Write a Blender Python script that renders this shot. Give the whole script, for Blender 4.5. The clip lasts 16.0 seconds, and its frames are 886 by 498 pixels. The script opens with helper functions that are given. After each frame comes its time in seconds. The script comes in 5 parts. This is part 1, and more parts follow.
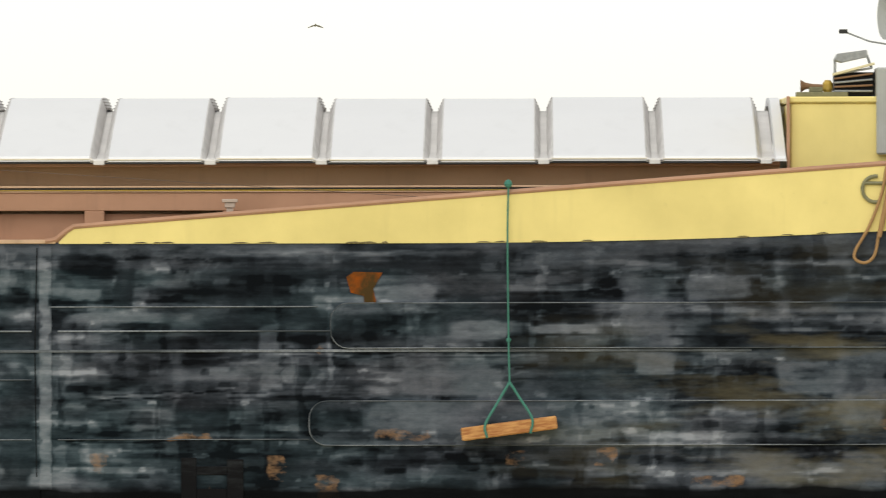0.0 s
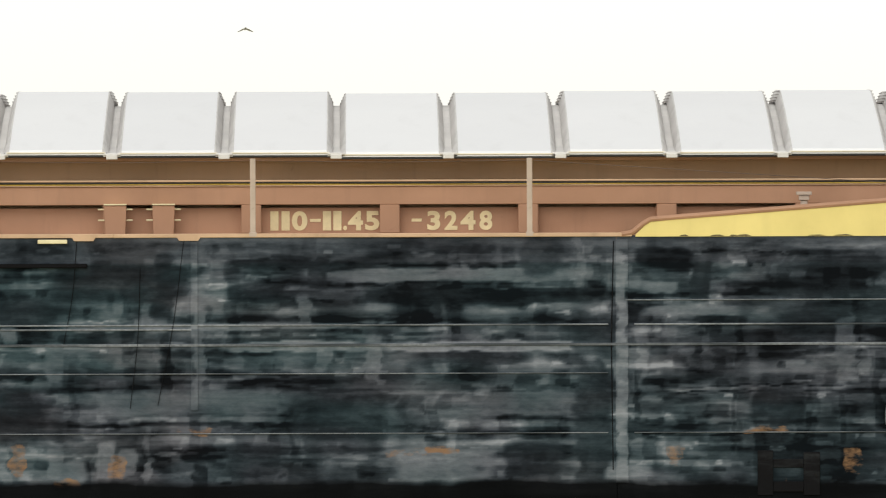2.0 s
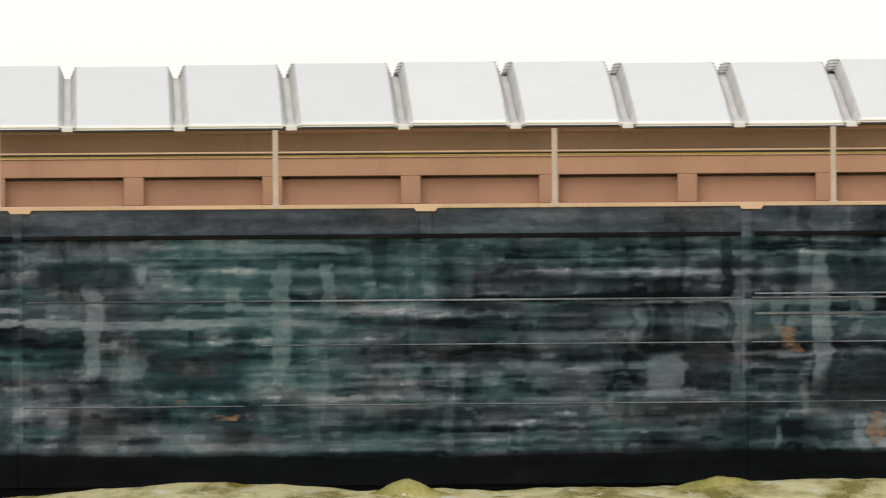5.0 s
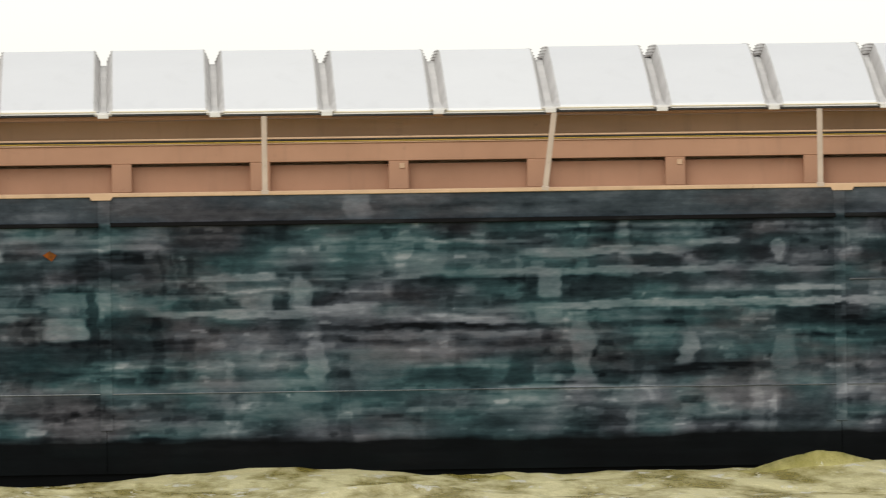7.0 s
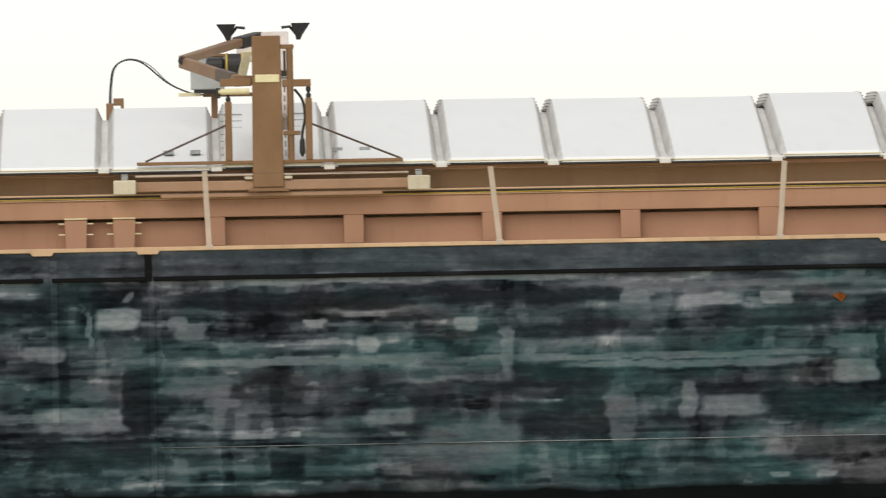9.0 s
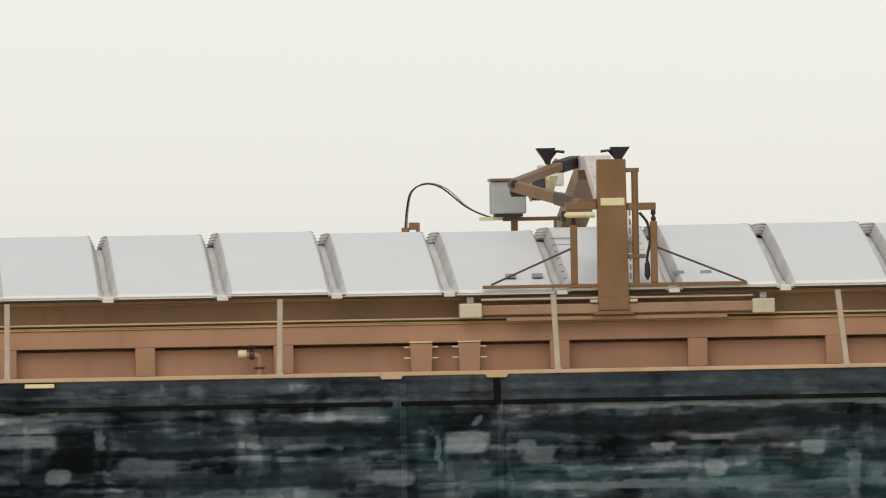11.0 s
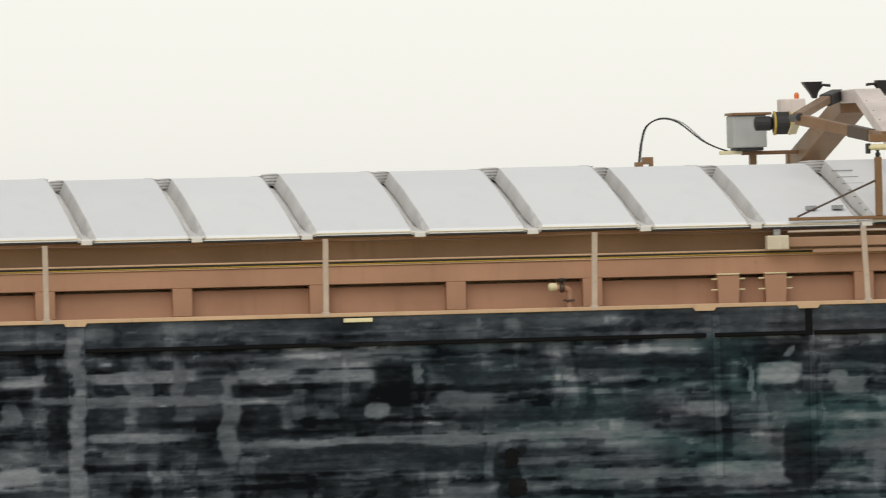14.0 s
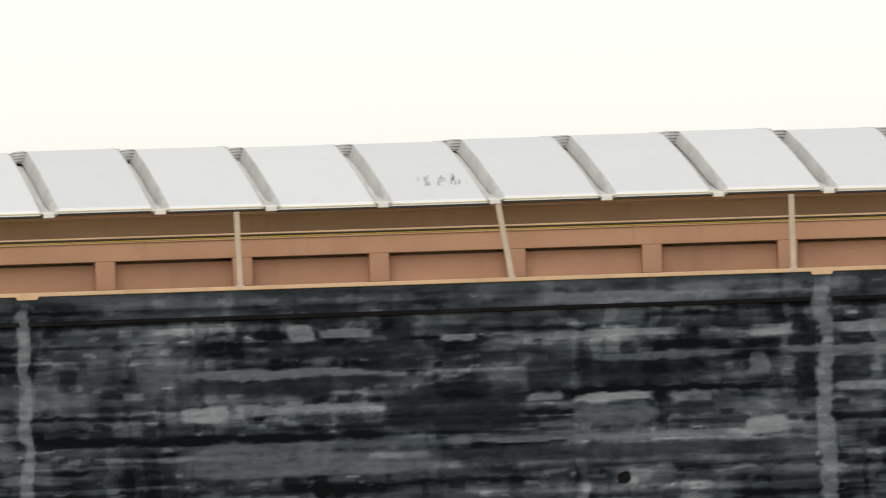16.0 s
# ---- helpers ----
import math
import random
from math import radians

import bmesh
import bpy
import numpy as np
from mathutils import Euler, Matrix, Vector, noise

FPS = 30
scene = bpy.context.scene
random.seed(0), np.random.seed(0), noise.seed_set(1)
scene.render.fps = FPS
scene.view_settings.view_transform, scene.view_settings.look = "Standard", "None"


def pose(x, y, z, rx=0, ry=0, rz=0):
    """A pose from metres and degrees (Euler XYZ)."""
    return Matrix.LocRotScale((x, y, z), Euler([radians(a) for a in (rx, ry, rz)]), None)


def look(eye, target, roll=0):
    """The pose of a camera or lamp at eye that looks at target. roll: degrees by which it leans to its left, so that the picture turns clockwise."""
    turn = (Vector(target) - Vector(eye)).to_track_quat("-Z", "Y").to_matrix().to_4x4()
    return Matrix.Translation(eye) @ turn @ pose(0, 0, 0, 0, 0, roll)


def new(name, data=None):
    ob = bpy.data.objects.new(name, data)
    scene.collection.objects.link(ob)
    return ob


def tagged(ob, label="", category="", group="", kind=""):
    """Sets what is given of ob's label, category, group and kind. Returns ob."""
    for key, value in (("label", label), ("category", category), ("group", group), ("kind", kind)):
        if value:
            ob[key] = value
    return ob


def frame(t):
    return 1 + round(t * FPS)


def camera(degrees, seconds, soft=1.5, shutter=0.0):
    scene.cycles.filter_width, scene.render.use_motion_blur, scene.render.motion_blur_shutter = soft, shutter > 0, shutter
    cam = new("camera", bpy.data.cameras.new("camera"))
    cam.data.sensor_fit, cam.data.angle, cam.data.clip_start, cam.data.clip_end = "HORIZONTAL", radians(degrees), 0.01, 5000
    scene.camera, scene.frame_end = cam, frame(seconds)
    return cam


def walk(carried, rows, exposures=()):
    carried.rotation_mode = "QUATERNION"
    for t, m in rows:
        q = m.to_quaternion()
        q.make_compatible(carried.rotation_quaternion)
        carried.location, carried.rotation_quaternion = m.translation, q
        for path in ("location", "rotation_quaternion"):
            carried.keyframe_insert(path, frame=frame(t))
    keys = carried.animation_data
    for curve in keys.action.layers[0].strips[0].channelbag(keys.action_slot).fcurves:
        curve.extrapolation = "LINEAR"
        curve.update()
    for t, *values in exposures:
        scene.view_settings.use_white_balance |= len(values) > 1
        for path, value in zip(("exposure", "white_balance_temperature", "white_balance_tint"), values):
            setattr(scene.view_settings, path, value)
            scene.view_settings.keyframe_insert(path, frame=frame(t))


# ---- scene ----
cam = camera(4.0558, 16.0, soft=1.15, shutter=0.15)
EYE = (0.0, -145.0, 4.0)
# seconds, yaw, pitch, roll in degrees
TURNS = (
    (0, 0.4030, -0.3496, -0.115),
    (0.5, 0.2697, -0.3289, -0.115),
    (1, 0.1675, -0.3211, -0.115),
    (1.5, 0.0523, -0.3496, -0.172),
    (2, -0.4173, -0.3768, -0.172),
    (2.5, -0.9723, -0.4130, -0.172),
    (3, -1.4780, -0.4596, -0.229),
    (3.5, -1.7792, -0.5062, -0.229),
    (3.7, -1.7741, -0.5152, -0.229),
    (5.8, -1.5440, -0.5074, -0.573),
    (6, -1.5000, -0.5100, -0.602),
    (6.5, -1.4858, -0.5812, -0.676),
    (7, -1.3656, -0.5799, -0.802),
    (7.5, -1.3695, -0.5126, -0.888),
    (8, -1.2984, -0.4427, -0.985),
    (8.5, -1.1419, -0.4169, -1.031),
    (9, -1.2104, -0.3367, -1.060),
    (9.5, -1.4212, -0.0727, -1.031),
    (10, -1.7897, 0.0670, -1.031),
    (10.2, -1.9836, 0.0877, -1.031),
    (12.3, -5.1931, 0.5326, -1.117),
    (12.5, -5.4702, 0.5325, -1.117),
    (13, -6.1144, 0.2647, -1.186),
    (13.5, -6.5630, 0.1029, -1.289),
    (14, -6.7838, -0.0201, -1.432),
    (14.5, -6.8974, -0.0615, -1.518),
    (15, -6.9394, -0.0925, -1.776),
    (15.5, -6.9280, -0.1301, -1.804),
    (16, -6.7737, -0.1611, -1.833),
)
walk(cam, [(t, Matrix.Translation(EYE) @ pose(0, 0, 0, 90 + p, 0, y) @ pose(0, 0, 0, 0, 0, r)) for t, y, p, r in TURNS],
     exposures=[(0.0, 0.1), (3.0, 0.1), (6.0, 0.1), (9.0, 0.08), (9.5, 0.04), (10.0, -0.06), (12.3, -0.42), (12.6, -0.40), (13.0, -0.31), (13.5, -0.24), (14.0, -0.18), (14.5, -0.06), (15.0, -0.02), (16.0, 0.0)])

# the barge's own zero stands at the aft end of the bulwark, on the waterline
SHIP_X0, SHIP_V = -5.46, 4.355


def ship_rows(x=0.0, y=0.0, z=0.0):
    return [(t, pose(SHIP_X0 + SHIP_V * t + x, y, z)) for t in (0.0, 4.0, 8.0, 12.0, 16.0)]


# ---- world and light ----
world = bpy.data.worlds.new("overcast_sky")
scene.world = world
world.use_nodes = True
wn = world.node_tree
sky = wn.nodes.new("ShaderNodeTexSky")
sky.sky_type, sky.sun_disc = "NISHITA", False
sky.sun_elevation, sky.sun_rotation = radians(48), radians(200)
sky.air_density, sky.dust_density = 1.0, 0.5
hsv = wn.nodes.new("ShaderNodeHueSaturation")
hsv.inputs["Saturation"].default_value = 0.12
wn.links.new(sky.outputs[0], hsv.inputs["Color"])
warm = wn.nodes.new("ShaderNodeMix")
warm.data_type, warm.blend_type = "RGBA", "MULTIPLY"
warm.inputs[0].default_value = 1.0
warm.inputs[7].default_value = (1.0, 0.985, 0.93, 1)
wn.links.new(hsv.outputs[0], warm.inputs[6])
cloud_cover = wn.nodes.new("ShaderNodeMix")
cloud_cover.data_type = "RGBA"
cloud_cover.inputs[0].default_value = 0.30
cloud_cover.inputs[7].default_value = (6.5, 6.5, 6.1, 1)
wn.links.new(warm.outputs[2], cloud_cover.inputs[6])
wn.links.new(cloud_cover.outputs[2], wn.nodes["Background"].inputs[0])
wn.nodes["Background"].inputs[1].default_value = 0.148

sun = new("sun", bpy.data.lights.new("sun", "SUN"))
sun.data.energy, sun.data.angle, sun.data.color = 1.25, radians(55), (1.0, 0.97, 0.92)
sun.matrix_world = look((-20, -60, 70), (0, 0, 0))


# ---- materials ----
class Nodes:
    def __init__(self, name):
        self.mat = bpy.data.materials.new(name)
        self.mat.use_nodes = True
        self.t = self.mat.node_tree
        self.b = self.t.nodes["Principled BSDF"]
        self.co = self.t.nodes.new("ShaderNodeTexCoord").outputs["Object"]

    def add(self, kind, **inputs):
        n = self.t.nodes.new(kind)
        for k, v in inputs.items():
            self.put(n.inputs[k.replace("_", " ")], v)
        return n

    def put(self, socket, v):
        if isinstance(v, bpy.types.NodeSocket):
            self.t.links.new(v, socket)
        else:
            socket.default_value = v

    def coords(self, scale=(1, 1, 1), shift=(0, 0, 0)):
        return self.add("ShaderNodeMapping", Vector=self.co, Scale=scale, Location=shift).outputs[0]

    def noise(self, scale, detail=4.0, stretch=(1, 1, 1), shift=(0, 0, 0), rough=0.55):
        return self.add("ShaderNodeTexNoise", Vector=self.coords(stretch, shift), Scale=scale, Detail=detail, Roughness=rough).outputs[0]

    def ramp(self, fac, *stops):
        n = self.add("ShaderNodeValToRGB", Fac=fac)
        e = n.color_ramp.elements
        while len(e) < len(stops):
            e.new(0.5)
        for el, (p, c) in zip(e, stops):
            el.position = p
            el.color = (c, c, c, 1) if isinstance(c, (int, float)) else (*c, 1)
        return n.outputs[0]

    def mix(self, fac, a, b, blend="MIX"):
        n = self.t.nodes.new("ShaderNodeMix")
        n.data_type, n.blend_type = "RGBA", blend
        for i, v in ((0, fac), (6, a), (7, b)):
            if isinstance(v, tuple):
                v = (*v, 1)
            self.put(n.inputs[i], v)
        return n.outputs[2]

    def math(self, op, a, b=0.0):
        n = self.t.nodes.new("ShaderNodeMath")
        n.operation = op
        self.put(n.inputs[0], a)
        self.put(n.inputs[1], b)
        return n.outputs[0]

    def done(self, color, rough=0.5, metal=0.0, bump=None, depth=0.01, spec=0.5):
        self.put(self.b.inputs["Base Color"], (*color, 1) if isinstance(color, tuple) else color)
        self.put(self.b.inputs["Roughness"], rough)
        self.b.inputs["Metallic"].default_value = metal
        self.b.inputs["Specular IOR Level"].default_value = spec
        if bump is not None:
            n = self.add("ShaderNodeBump", Height=bump, Distance=depth, Strength=0.6)
            self.t.links.new(n.outputs[0], self.b.inputs["Normal"])
        return self.mat


def painted(name, color, dirt=(0.12, 0.09, 0.07), rough=0.45, amount=0.35, spread=1.2):
    """Weathered paint: faded patches, vertical run stains and fine grain."""
    n = Nodes(name)
    fade = n.ramp(n.noise(spread, 5), (0.3, 0.0), (0.75, 1.0))
    pale = tuple(min(1, c * 1.12 + 0.015) for c in color)
    dark = tuple(c * 0.86 for c in color)
    c = n.mix(fade, dark, pale)
    runs = n.ramp(n.noise(2.2, 4, (3.0, 3.0, 0.35)), (0.56, 0.0), (0.8, amount))
    c = n.mix(runs, c, dirt)
    grain = n.noise(60, 3)
    specks = n.ramp(n.noise(9, 6, (1, 1, 1), (4, 1, 2)), (0.66, 0.0), (0.76, amount))
    c = n.mix(specks, c, dirt)
    return n.done(c, n.ramp(grain, (0.3, rough - 0.08), (0.7, rough + 0.12)), 0, grain, 0.002, 0.3)


def hull_paint(name="scraped_hull_paint"):
    """Tar-black and petrol hull paint; the wear attribute says how far it is rubbed, how petrol and how rusty."""
    n = Nodes(name)
    wear = n.add("ShaderNodeSeparateColor", Color=n.add("ShaderNodeAttribute").outputs["Color"])
    n.t.nodes["Attribute"].attribute_name = "wear"
    height = n.add("ShaderNodeSeparateXYZ", Vector=n.co).outputs[2]
    along = n.math("DIVIDE", n.math("ADD", n.add("ShaderNodeSeparateXYZ", Vector=n.co).outputs[0], 60.0), 80.0)

    def stir(v, amount, *args):
        return n.math("ADD", v, n.math("MULTIPLY", n.math("SUBTRACT", n.noise(*args), 0.5), amount))

    v = stir(wear.outputs[0], 0.34, 2.8, 8, (0.55, 1, 1.8), (7, 0, 3), 0.62)
    v = stir(v, 0.24, 1.6, 6, (0.22, 1, 7.0), (2, 0, 9), 0.60)
    v = stir(v, 0.22, 11.0, 4, (0.7, 1, 1.6), (3, 0, 3), 0.65)
    slate = n.ramp(v, (0.18, (0.0035, 0.0045, 0.006)), (0.36, (0.017, 0.021, 0.027)), (0.52, (0.048, 0.056, 0.070)), (0.72, (0.119, 0.131, 0.155)), (0.94, (0.27, 0.29, 0.33)))
    petrol = n.ramp(v, (0.18, (0.004, 0.009, 0.012)), (0.36, (0.015, 0.034, 0.040)), (0.52, (0.033, 0.073, 0.082)), (0.72, (0.098, 0.148, 0.160)), (0.94, (0.27, 0.30, 0.315)))
    mauve = n.ramp(v, (0.18, (0.005, 0.005, 0.006)), (0.36, (0.023, 0.022, 0.026)), (0.52, (0.060, 0.057, 0.064)), (0.72, (0.138, 0.132, 0.150)), (0.94, (0.28, 0.28, 0.305)))
    base = n.mix(wear.outputs[1], slate, petrol)
    base = n.mix(n.math("MULTIPLY", n.ramp(n.noise(1.0, 4, (0.6, 1, 1.8), (9, 0, 4)), (0.52, 0.0), (0.64, 0.65)), n.ramp(along, (0.28, 0.12), (0.36, 1.0), (0.62, 1.0), (0.72, 0.4))), base, mauve)
    # ochre mud dried on at the bow
    mud = n.math("MULTIPLY", n.ramp(along, (0.81, 0.0), (0.87, 1.0)), n.ramp(n.noise(1.1, 5, (0.5, 1, 2.2), (14, 0, 2), 0.6), (0.48, 0.0), (0.64, 0.6)))
    base = n.mix(n.math("MULTIPLY", mud, n.ramp(n.math("DIVIDE", height, 3.25), (0.62, 1.0), (0.78, 0.2))), base, (0.155, 0.135, 0.085))
    rusty = stir(wear.outputs[2], 1.1, 4.5, 7, (0.8, 1, 1.5), (11, 0, 4), 0.68)
    base = n.mix(n.ramp(rusty, (0.26, 0.0), (0.50, 0.85)), base, n.mix(n.noise(5, 4), (0.17, 0.085, 0.045), (0.36, 0.22, 0.12)))
    # the boot-top at the waterline
    edge = n.math("ADD", height, n.math("MULTIPLY", n.math("SUBTRACT", n.noise(0.9, 4), 0.5), 0.22))
    base = n.mix(n.ramp(edge, (0.34, 0.97), (0.42, 0.0)), base, (0.0025, 0.003, 0.0035))
    bump = n.noise(1.4, 5, (0.8, 1, 2.2))
    return n.done(base, n.ramp(v, (0.3, 0.72), (0.8, 0.55)), 0, bump, 0.03, 0.04)


def worn(name, light, dark, stretch, cut):
    """A weld or seam, rubbed bright in places only."""
    n = Nodes(name)
    f = n.ramp(n.noise(1.6, 6, stretch, (3, 0, 7), 0.65), (cut - 0.12, 0.0), (cut + 0.12, 1.0))
    g = n.noise(20, 4)
    c = n.mix(f, dark, light)
    return n.done(n.mix(n.ramp(g, (0.4, 0.0), (0.7, 0.5)), c, dark), 0.65, 0, g, 0.004, 0.1)


def plain(name, color, rough=0.5, metal=0.0, scale=25.0):
    n = Nodes(name)
    g = n.noise(scale, 5)
    c = n.mix(n.ramp(g, (0.3, 0.0), (0.75, 1.0)), tuple(x * 0.8 for x in color), tuple(min(1, x * 1.15) for x in color))
    return n.done(c, rough, metal, g, 0.003)


def cover_metal():
    n = Nodes("pale_aluminium")
    tone = n.math("ADD", n.math("MULTIPLY", n.add("ShaderNodeObjectInfo").outputs["Random"], 0.5), n.math("MULTIPLY", n.noise(0.7, 4), 0.5))
    c = n.mix(tone, (0.745, 0.748, 0.768), (0.855, 0.858, 0.868))
    stains = n.ramp(n.noise(2.5, 6, (1, 0.3, 1), (5, 2, 0)), (0.60, 0.0), (0.8, 0.10))
    c = n.mix(stains, c, (0.40, 0.39, 0.38))
    spots = n.ramp(n.noise(7, 5, (1, 1, 1), (9, 2, 0)), (0.72, 0.0), (0.78, 0.3))
    c = n.mix(spots, c, (0.32, 0.30, 0.28))
    return n.done(c, n.ramp(n.noise(30, 3), (0.3, 0.5), (0.7, 0.66)), 0.15, n.noise(3, 3), 0.004, 0.4)


def river(name="silty_river_water", deep=(0.30, 0.245, 0.055), pale=(0.84, 0.76, 0.42), foam_cut=0.585, relief=0.17):
    n = Nodes(name)
    # the pale patches hold the white sky's reflection in their colour
    c = n.mix(n.ramp(n.noise(1.0, 6, (1.3, 0.22, 1), (0, 0, 0), 0.62), (0.40, 0.0), (0.57, 1.0)), deep, pale)
    foam = n.ramp(n.noise(2.6, 7, (1.0, 0.22, 1), (3, 8, 0), 0.66), (foam_cut, 0.0), (foam_cut + 0.05, 0.9))
    c = n.mix(foam, c, (0.85, 0.82, 0.68))
    return n.done(c, 0.26, 0, n.noise(3.0, 7, (0.9, 0.25, 1), (0, 0, 0), 0.62), relief, 0.5)


def timber():
    n = Nodes("wet_orange_timber")
    g = n.noise(6, 6, (1, 6, 6))
    c = n.mix(n.ramp(g, (0.35, 0.0), (0.7, 1.0)), (0.33, 0.12, 0.03), (0.62, 0.33, 0.11))
    return n.done(c, 0.7, 0, g, 0.006)


M_HULL = hull_paint()
M_BROWN = painted("brown_coaming_paint", (0.43, 0.236, 0.144), (0.16, 0.10, 0.07), 0.5, 0.22, 0.8)
# a darker, yellower brown than the coaming's
M_DEEPBROWN = painted("darker_brown_coaming", (0.355, 0.222, 0.122), (0.13, 0.09, 0.06), 0.55, 0.3, 0.8)
M_TAN = painted("tan_edge_paint", (0.58, 0.39, 0.25), (0.2, 0.13, 0.08), 0.5, 0.3, 2.0)
M_CRANE = painted("brown_gantry_paint", (0.225, 0.122, 0.058), (0.10, 0.055, 0.03), 0.45, 0.3, 2.0)
M_BEAM = painted("pale_pink_gantry", (0.70, 0.61, 0.56), (0.2, 0.14, 0.1), 0.5, 0.2, 2.0)
M_YELLOW = painted("pale_yellow_paint", (0.80, 0.66, 0.245), (0.4, 0.32, 0.14), 0.4, 0.12, 0.7)
M_CREAM = painted("cream_paint", (0.74, 0.66, 0.42), (0.3, 0.24, 0.15), 0.5, 0.25, 3.0)
M_BOX = painted("faded_cream_paint", (0.60, 0.53, 0.41), (0.3, 0.24, 0.15), 0.5, 0.25, 3.0)
M_BEAMPAINT = painted("light_brown_rail_paint", (0.36, 0.215, 0.135), (0.14, 0.08, 0.05), 0.5, 0.25, 2.0)
M_ALU = cover_metal()
M_FLANGE = painted("shaded_flange_metal", (0.58, 0.56, 0.545), (0.25, 0.23, 0.21), 0.5, 0.25, 1.5)
M_CHANNEL = painted("pale_channel_metal", (0.70, 0.68, 0.66), (0.3, 0.28, 0.26), 0.5, 0.2, 1.2)
M_LIP = painted("cream_edge_paint", (0.80, 0.74, 0.60), (0.35, 0.28, 0.2), 0.5, 0.25, 2.0)
M_POST = painted("galvanised_post", (0.50, 0.40, 0.33), (0.25, 0.2, 0.15), 0.5, 0.3, 4.0)
M_CHIP = plain("tarred_chip", (0.10, 0.075, 0.04), 0.8)
M_SLOT = plain("grimy_slot_metal", (0.32, 0.29, 0.27), 0.7)
M_DARKBROWN = plain("dark_brown_paint", (0.075, 0.045, 0.028), 0.5)
M_DARK = plain("black_rubber_and_shade", (0.018, 0.017, 0.017), 0.55)
M_STEEL = plain("grey_steel", (0.32, 0.33, 0.33), 0.45, 0.3)
M_GREYBOX = painted("grey_cabinet_paint", (0.42, 0.43, 0.41), (0.2, 0.2, 0.18), 0.5, 0.2, 2.0)
M_WELD = worn("worn_weld_line", (0.27, 0.29, 0.315), (0.055, 0.064, 0.072), (0.35, 1, 3.0), 0.50)
# black of the tar marks and of the strake groove's painted shade
M_TAR_SHADE = worn("tar_and_shade_black", (0.03, 0.034, 0.037), (0.004, 0.004, 0.005), (0.5, 1, 3.0), 0.68)
M_CABLE = plain("yellow_cable_sheath", (0.50, 0.33, 0.05), 0.5)
M_GREEN = plain("green_rope", (0.05, 0.20, 0.15), 0.85, 0.0, 90.0)
M_ROPE = plain("brown_hemp_rope", (0.36, 0.21, 0.09), 0.9, 0.0, 90.0)
M_RUST = worn("orange_rust", (0.27, 0.062, 0.004), (0.06, 0.035, 0.010), (2.5, 1, 2.0), 0.50)
M_OLIVE = plain("olive_painted_steel", (0.20, 0.19, 0.10), 0.6)
M_WOOD = timber()
M_WATER = river()
# darker water copy for crests: less sky reflection put into its colour
M_CREST = river("olive_crest_water", (0.27, 0.24, 0.06), (0.52, 0.46, 0.18), 0.62, 0.14)
M_FOAM = river("white_foam", (0.62, 0.62, 0.58), (0.85, 0.85, 0.83), 0.5, 0.12)
M_LETTER = painted("cream_lettering_paint", (0.80, 0.67, 0.40), (0.4, 0.28, 0.17), 0.5, 0.25, 5.0)
M_DECK = plain("brown_deck_paint", (0.24, 0.14, 0.09), 0.7, 0.0, 4.0)
M_LENS = plain("orange_lamp_glass", (0.75, 0.16, 0.02), 0.2)


# ---- builders ----
def box(bm, x0, x1, y0, y1, z0, z1, m=None):
    vs = [Vector((x, y, z)) for x in (x0, x1) for y in (y0, y1) for z in (z0, z1)]
    if m is not None:
        vs = [m @ v for v in vs]
    v = [bm.verts.new(p) for p in vs]
    for q in ((0, 1, 3, 2), (4, 6, 7, 5), (0, 4, 5, 1), (2, 3, 7, 6), (0, 2, 6, 4), (1, 5, 7, 3)):
        bm.faces.new([v[i] for i in q])
    return v


def boxes(*dims, bevel=0.006):
    bm = bmesh.new()
    for d in dims:
        box(bm, *d)
    if bevel:
        bmesh.ops.bevel(bm, geom=list(bm.edges), offset=bevel, segments=1, affect="EDGES", clamp_overlap=True)
    return bm


def beam(a, b, w, h, bevel=0.006, up=(0, 0, 1)):
    """A square bar from a to b, w across and h high."""
    a, b = Vector(a), Vector(b)
    d = (b - a).normalized()
    side = d.cross(Vector(up))
    if side.length < 0.01:
        side = d.cross(Vector((0, 1, 0)))
    side.normalize()
    top = side.cross(d)
    bm = bmesh.new()
    m = Matrix((side, d, top)).transposed().to_4x4()
    m.translation = a
    box(bm, -w / 2, w / 2, 0, (b - a).length, -h / 2, h / 2, m)
    if bevel:
        bmesh.ops.bevel(bm, geom=list(bm.edges), offset=bevel, segments=1, affect="EDGES", clamp_overlap=True)
    return bm


def tube(points, r, sides=8):
    """A round bar or hose through the points."""
    pts = [Vector(p) for p in points]
    bm = bmesh.new()
    rings = []
    for i, p in enumerate(pts):
        d = (pts[min(i + 1, len(pts) - 1)] - pts[max(i - 1, 0)]).normalized()
        u = d.cross(Vector((0, 1, 0.02)))
        if u.length < 0.05:
            u = d.cross(Vector((1, 0, 0)))
        u.normalize()
        w = d.cross(u)
        rings.append([bm.verts.new(p + r * (math.cos(a) * u + math.sin(a) * w)) for a in [math.tau * k / sides for k in range(sides)]])
    for A, B in zip(rings, rings[1:]):
        for k in range(sides):
            bm.faces.new((A[k], A[(k + 1) % sides], B[(k + 1) % sides], B[k]))
    bm.faces.new(rings[0])
    bm.faces.new(list(reversed(rings[-1])))
    return bm


def curve_points(points, n=8):
    """Points along a smooth line through the given ones."""
    p = [Vector(q) for q in points]
    p = [2 * p[0] - p[1], *p, 2 * p[-1] - p[-2]]
    out = []
    for i in range(1, len(p) - 2):
        for k in range(n):
            t = k / n
            a, b, c, d = p[i - 1:i + 3]
            out.append(0.5 * (2 * b + (c - a) * t + (2 * a - 5 * b + 4 * c - d) * t * t + (3 * b - a - 3 * c + d) * t ** 3))
    return out + [p[-2]]


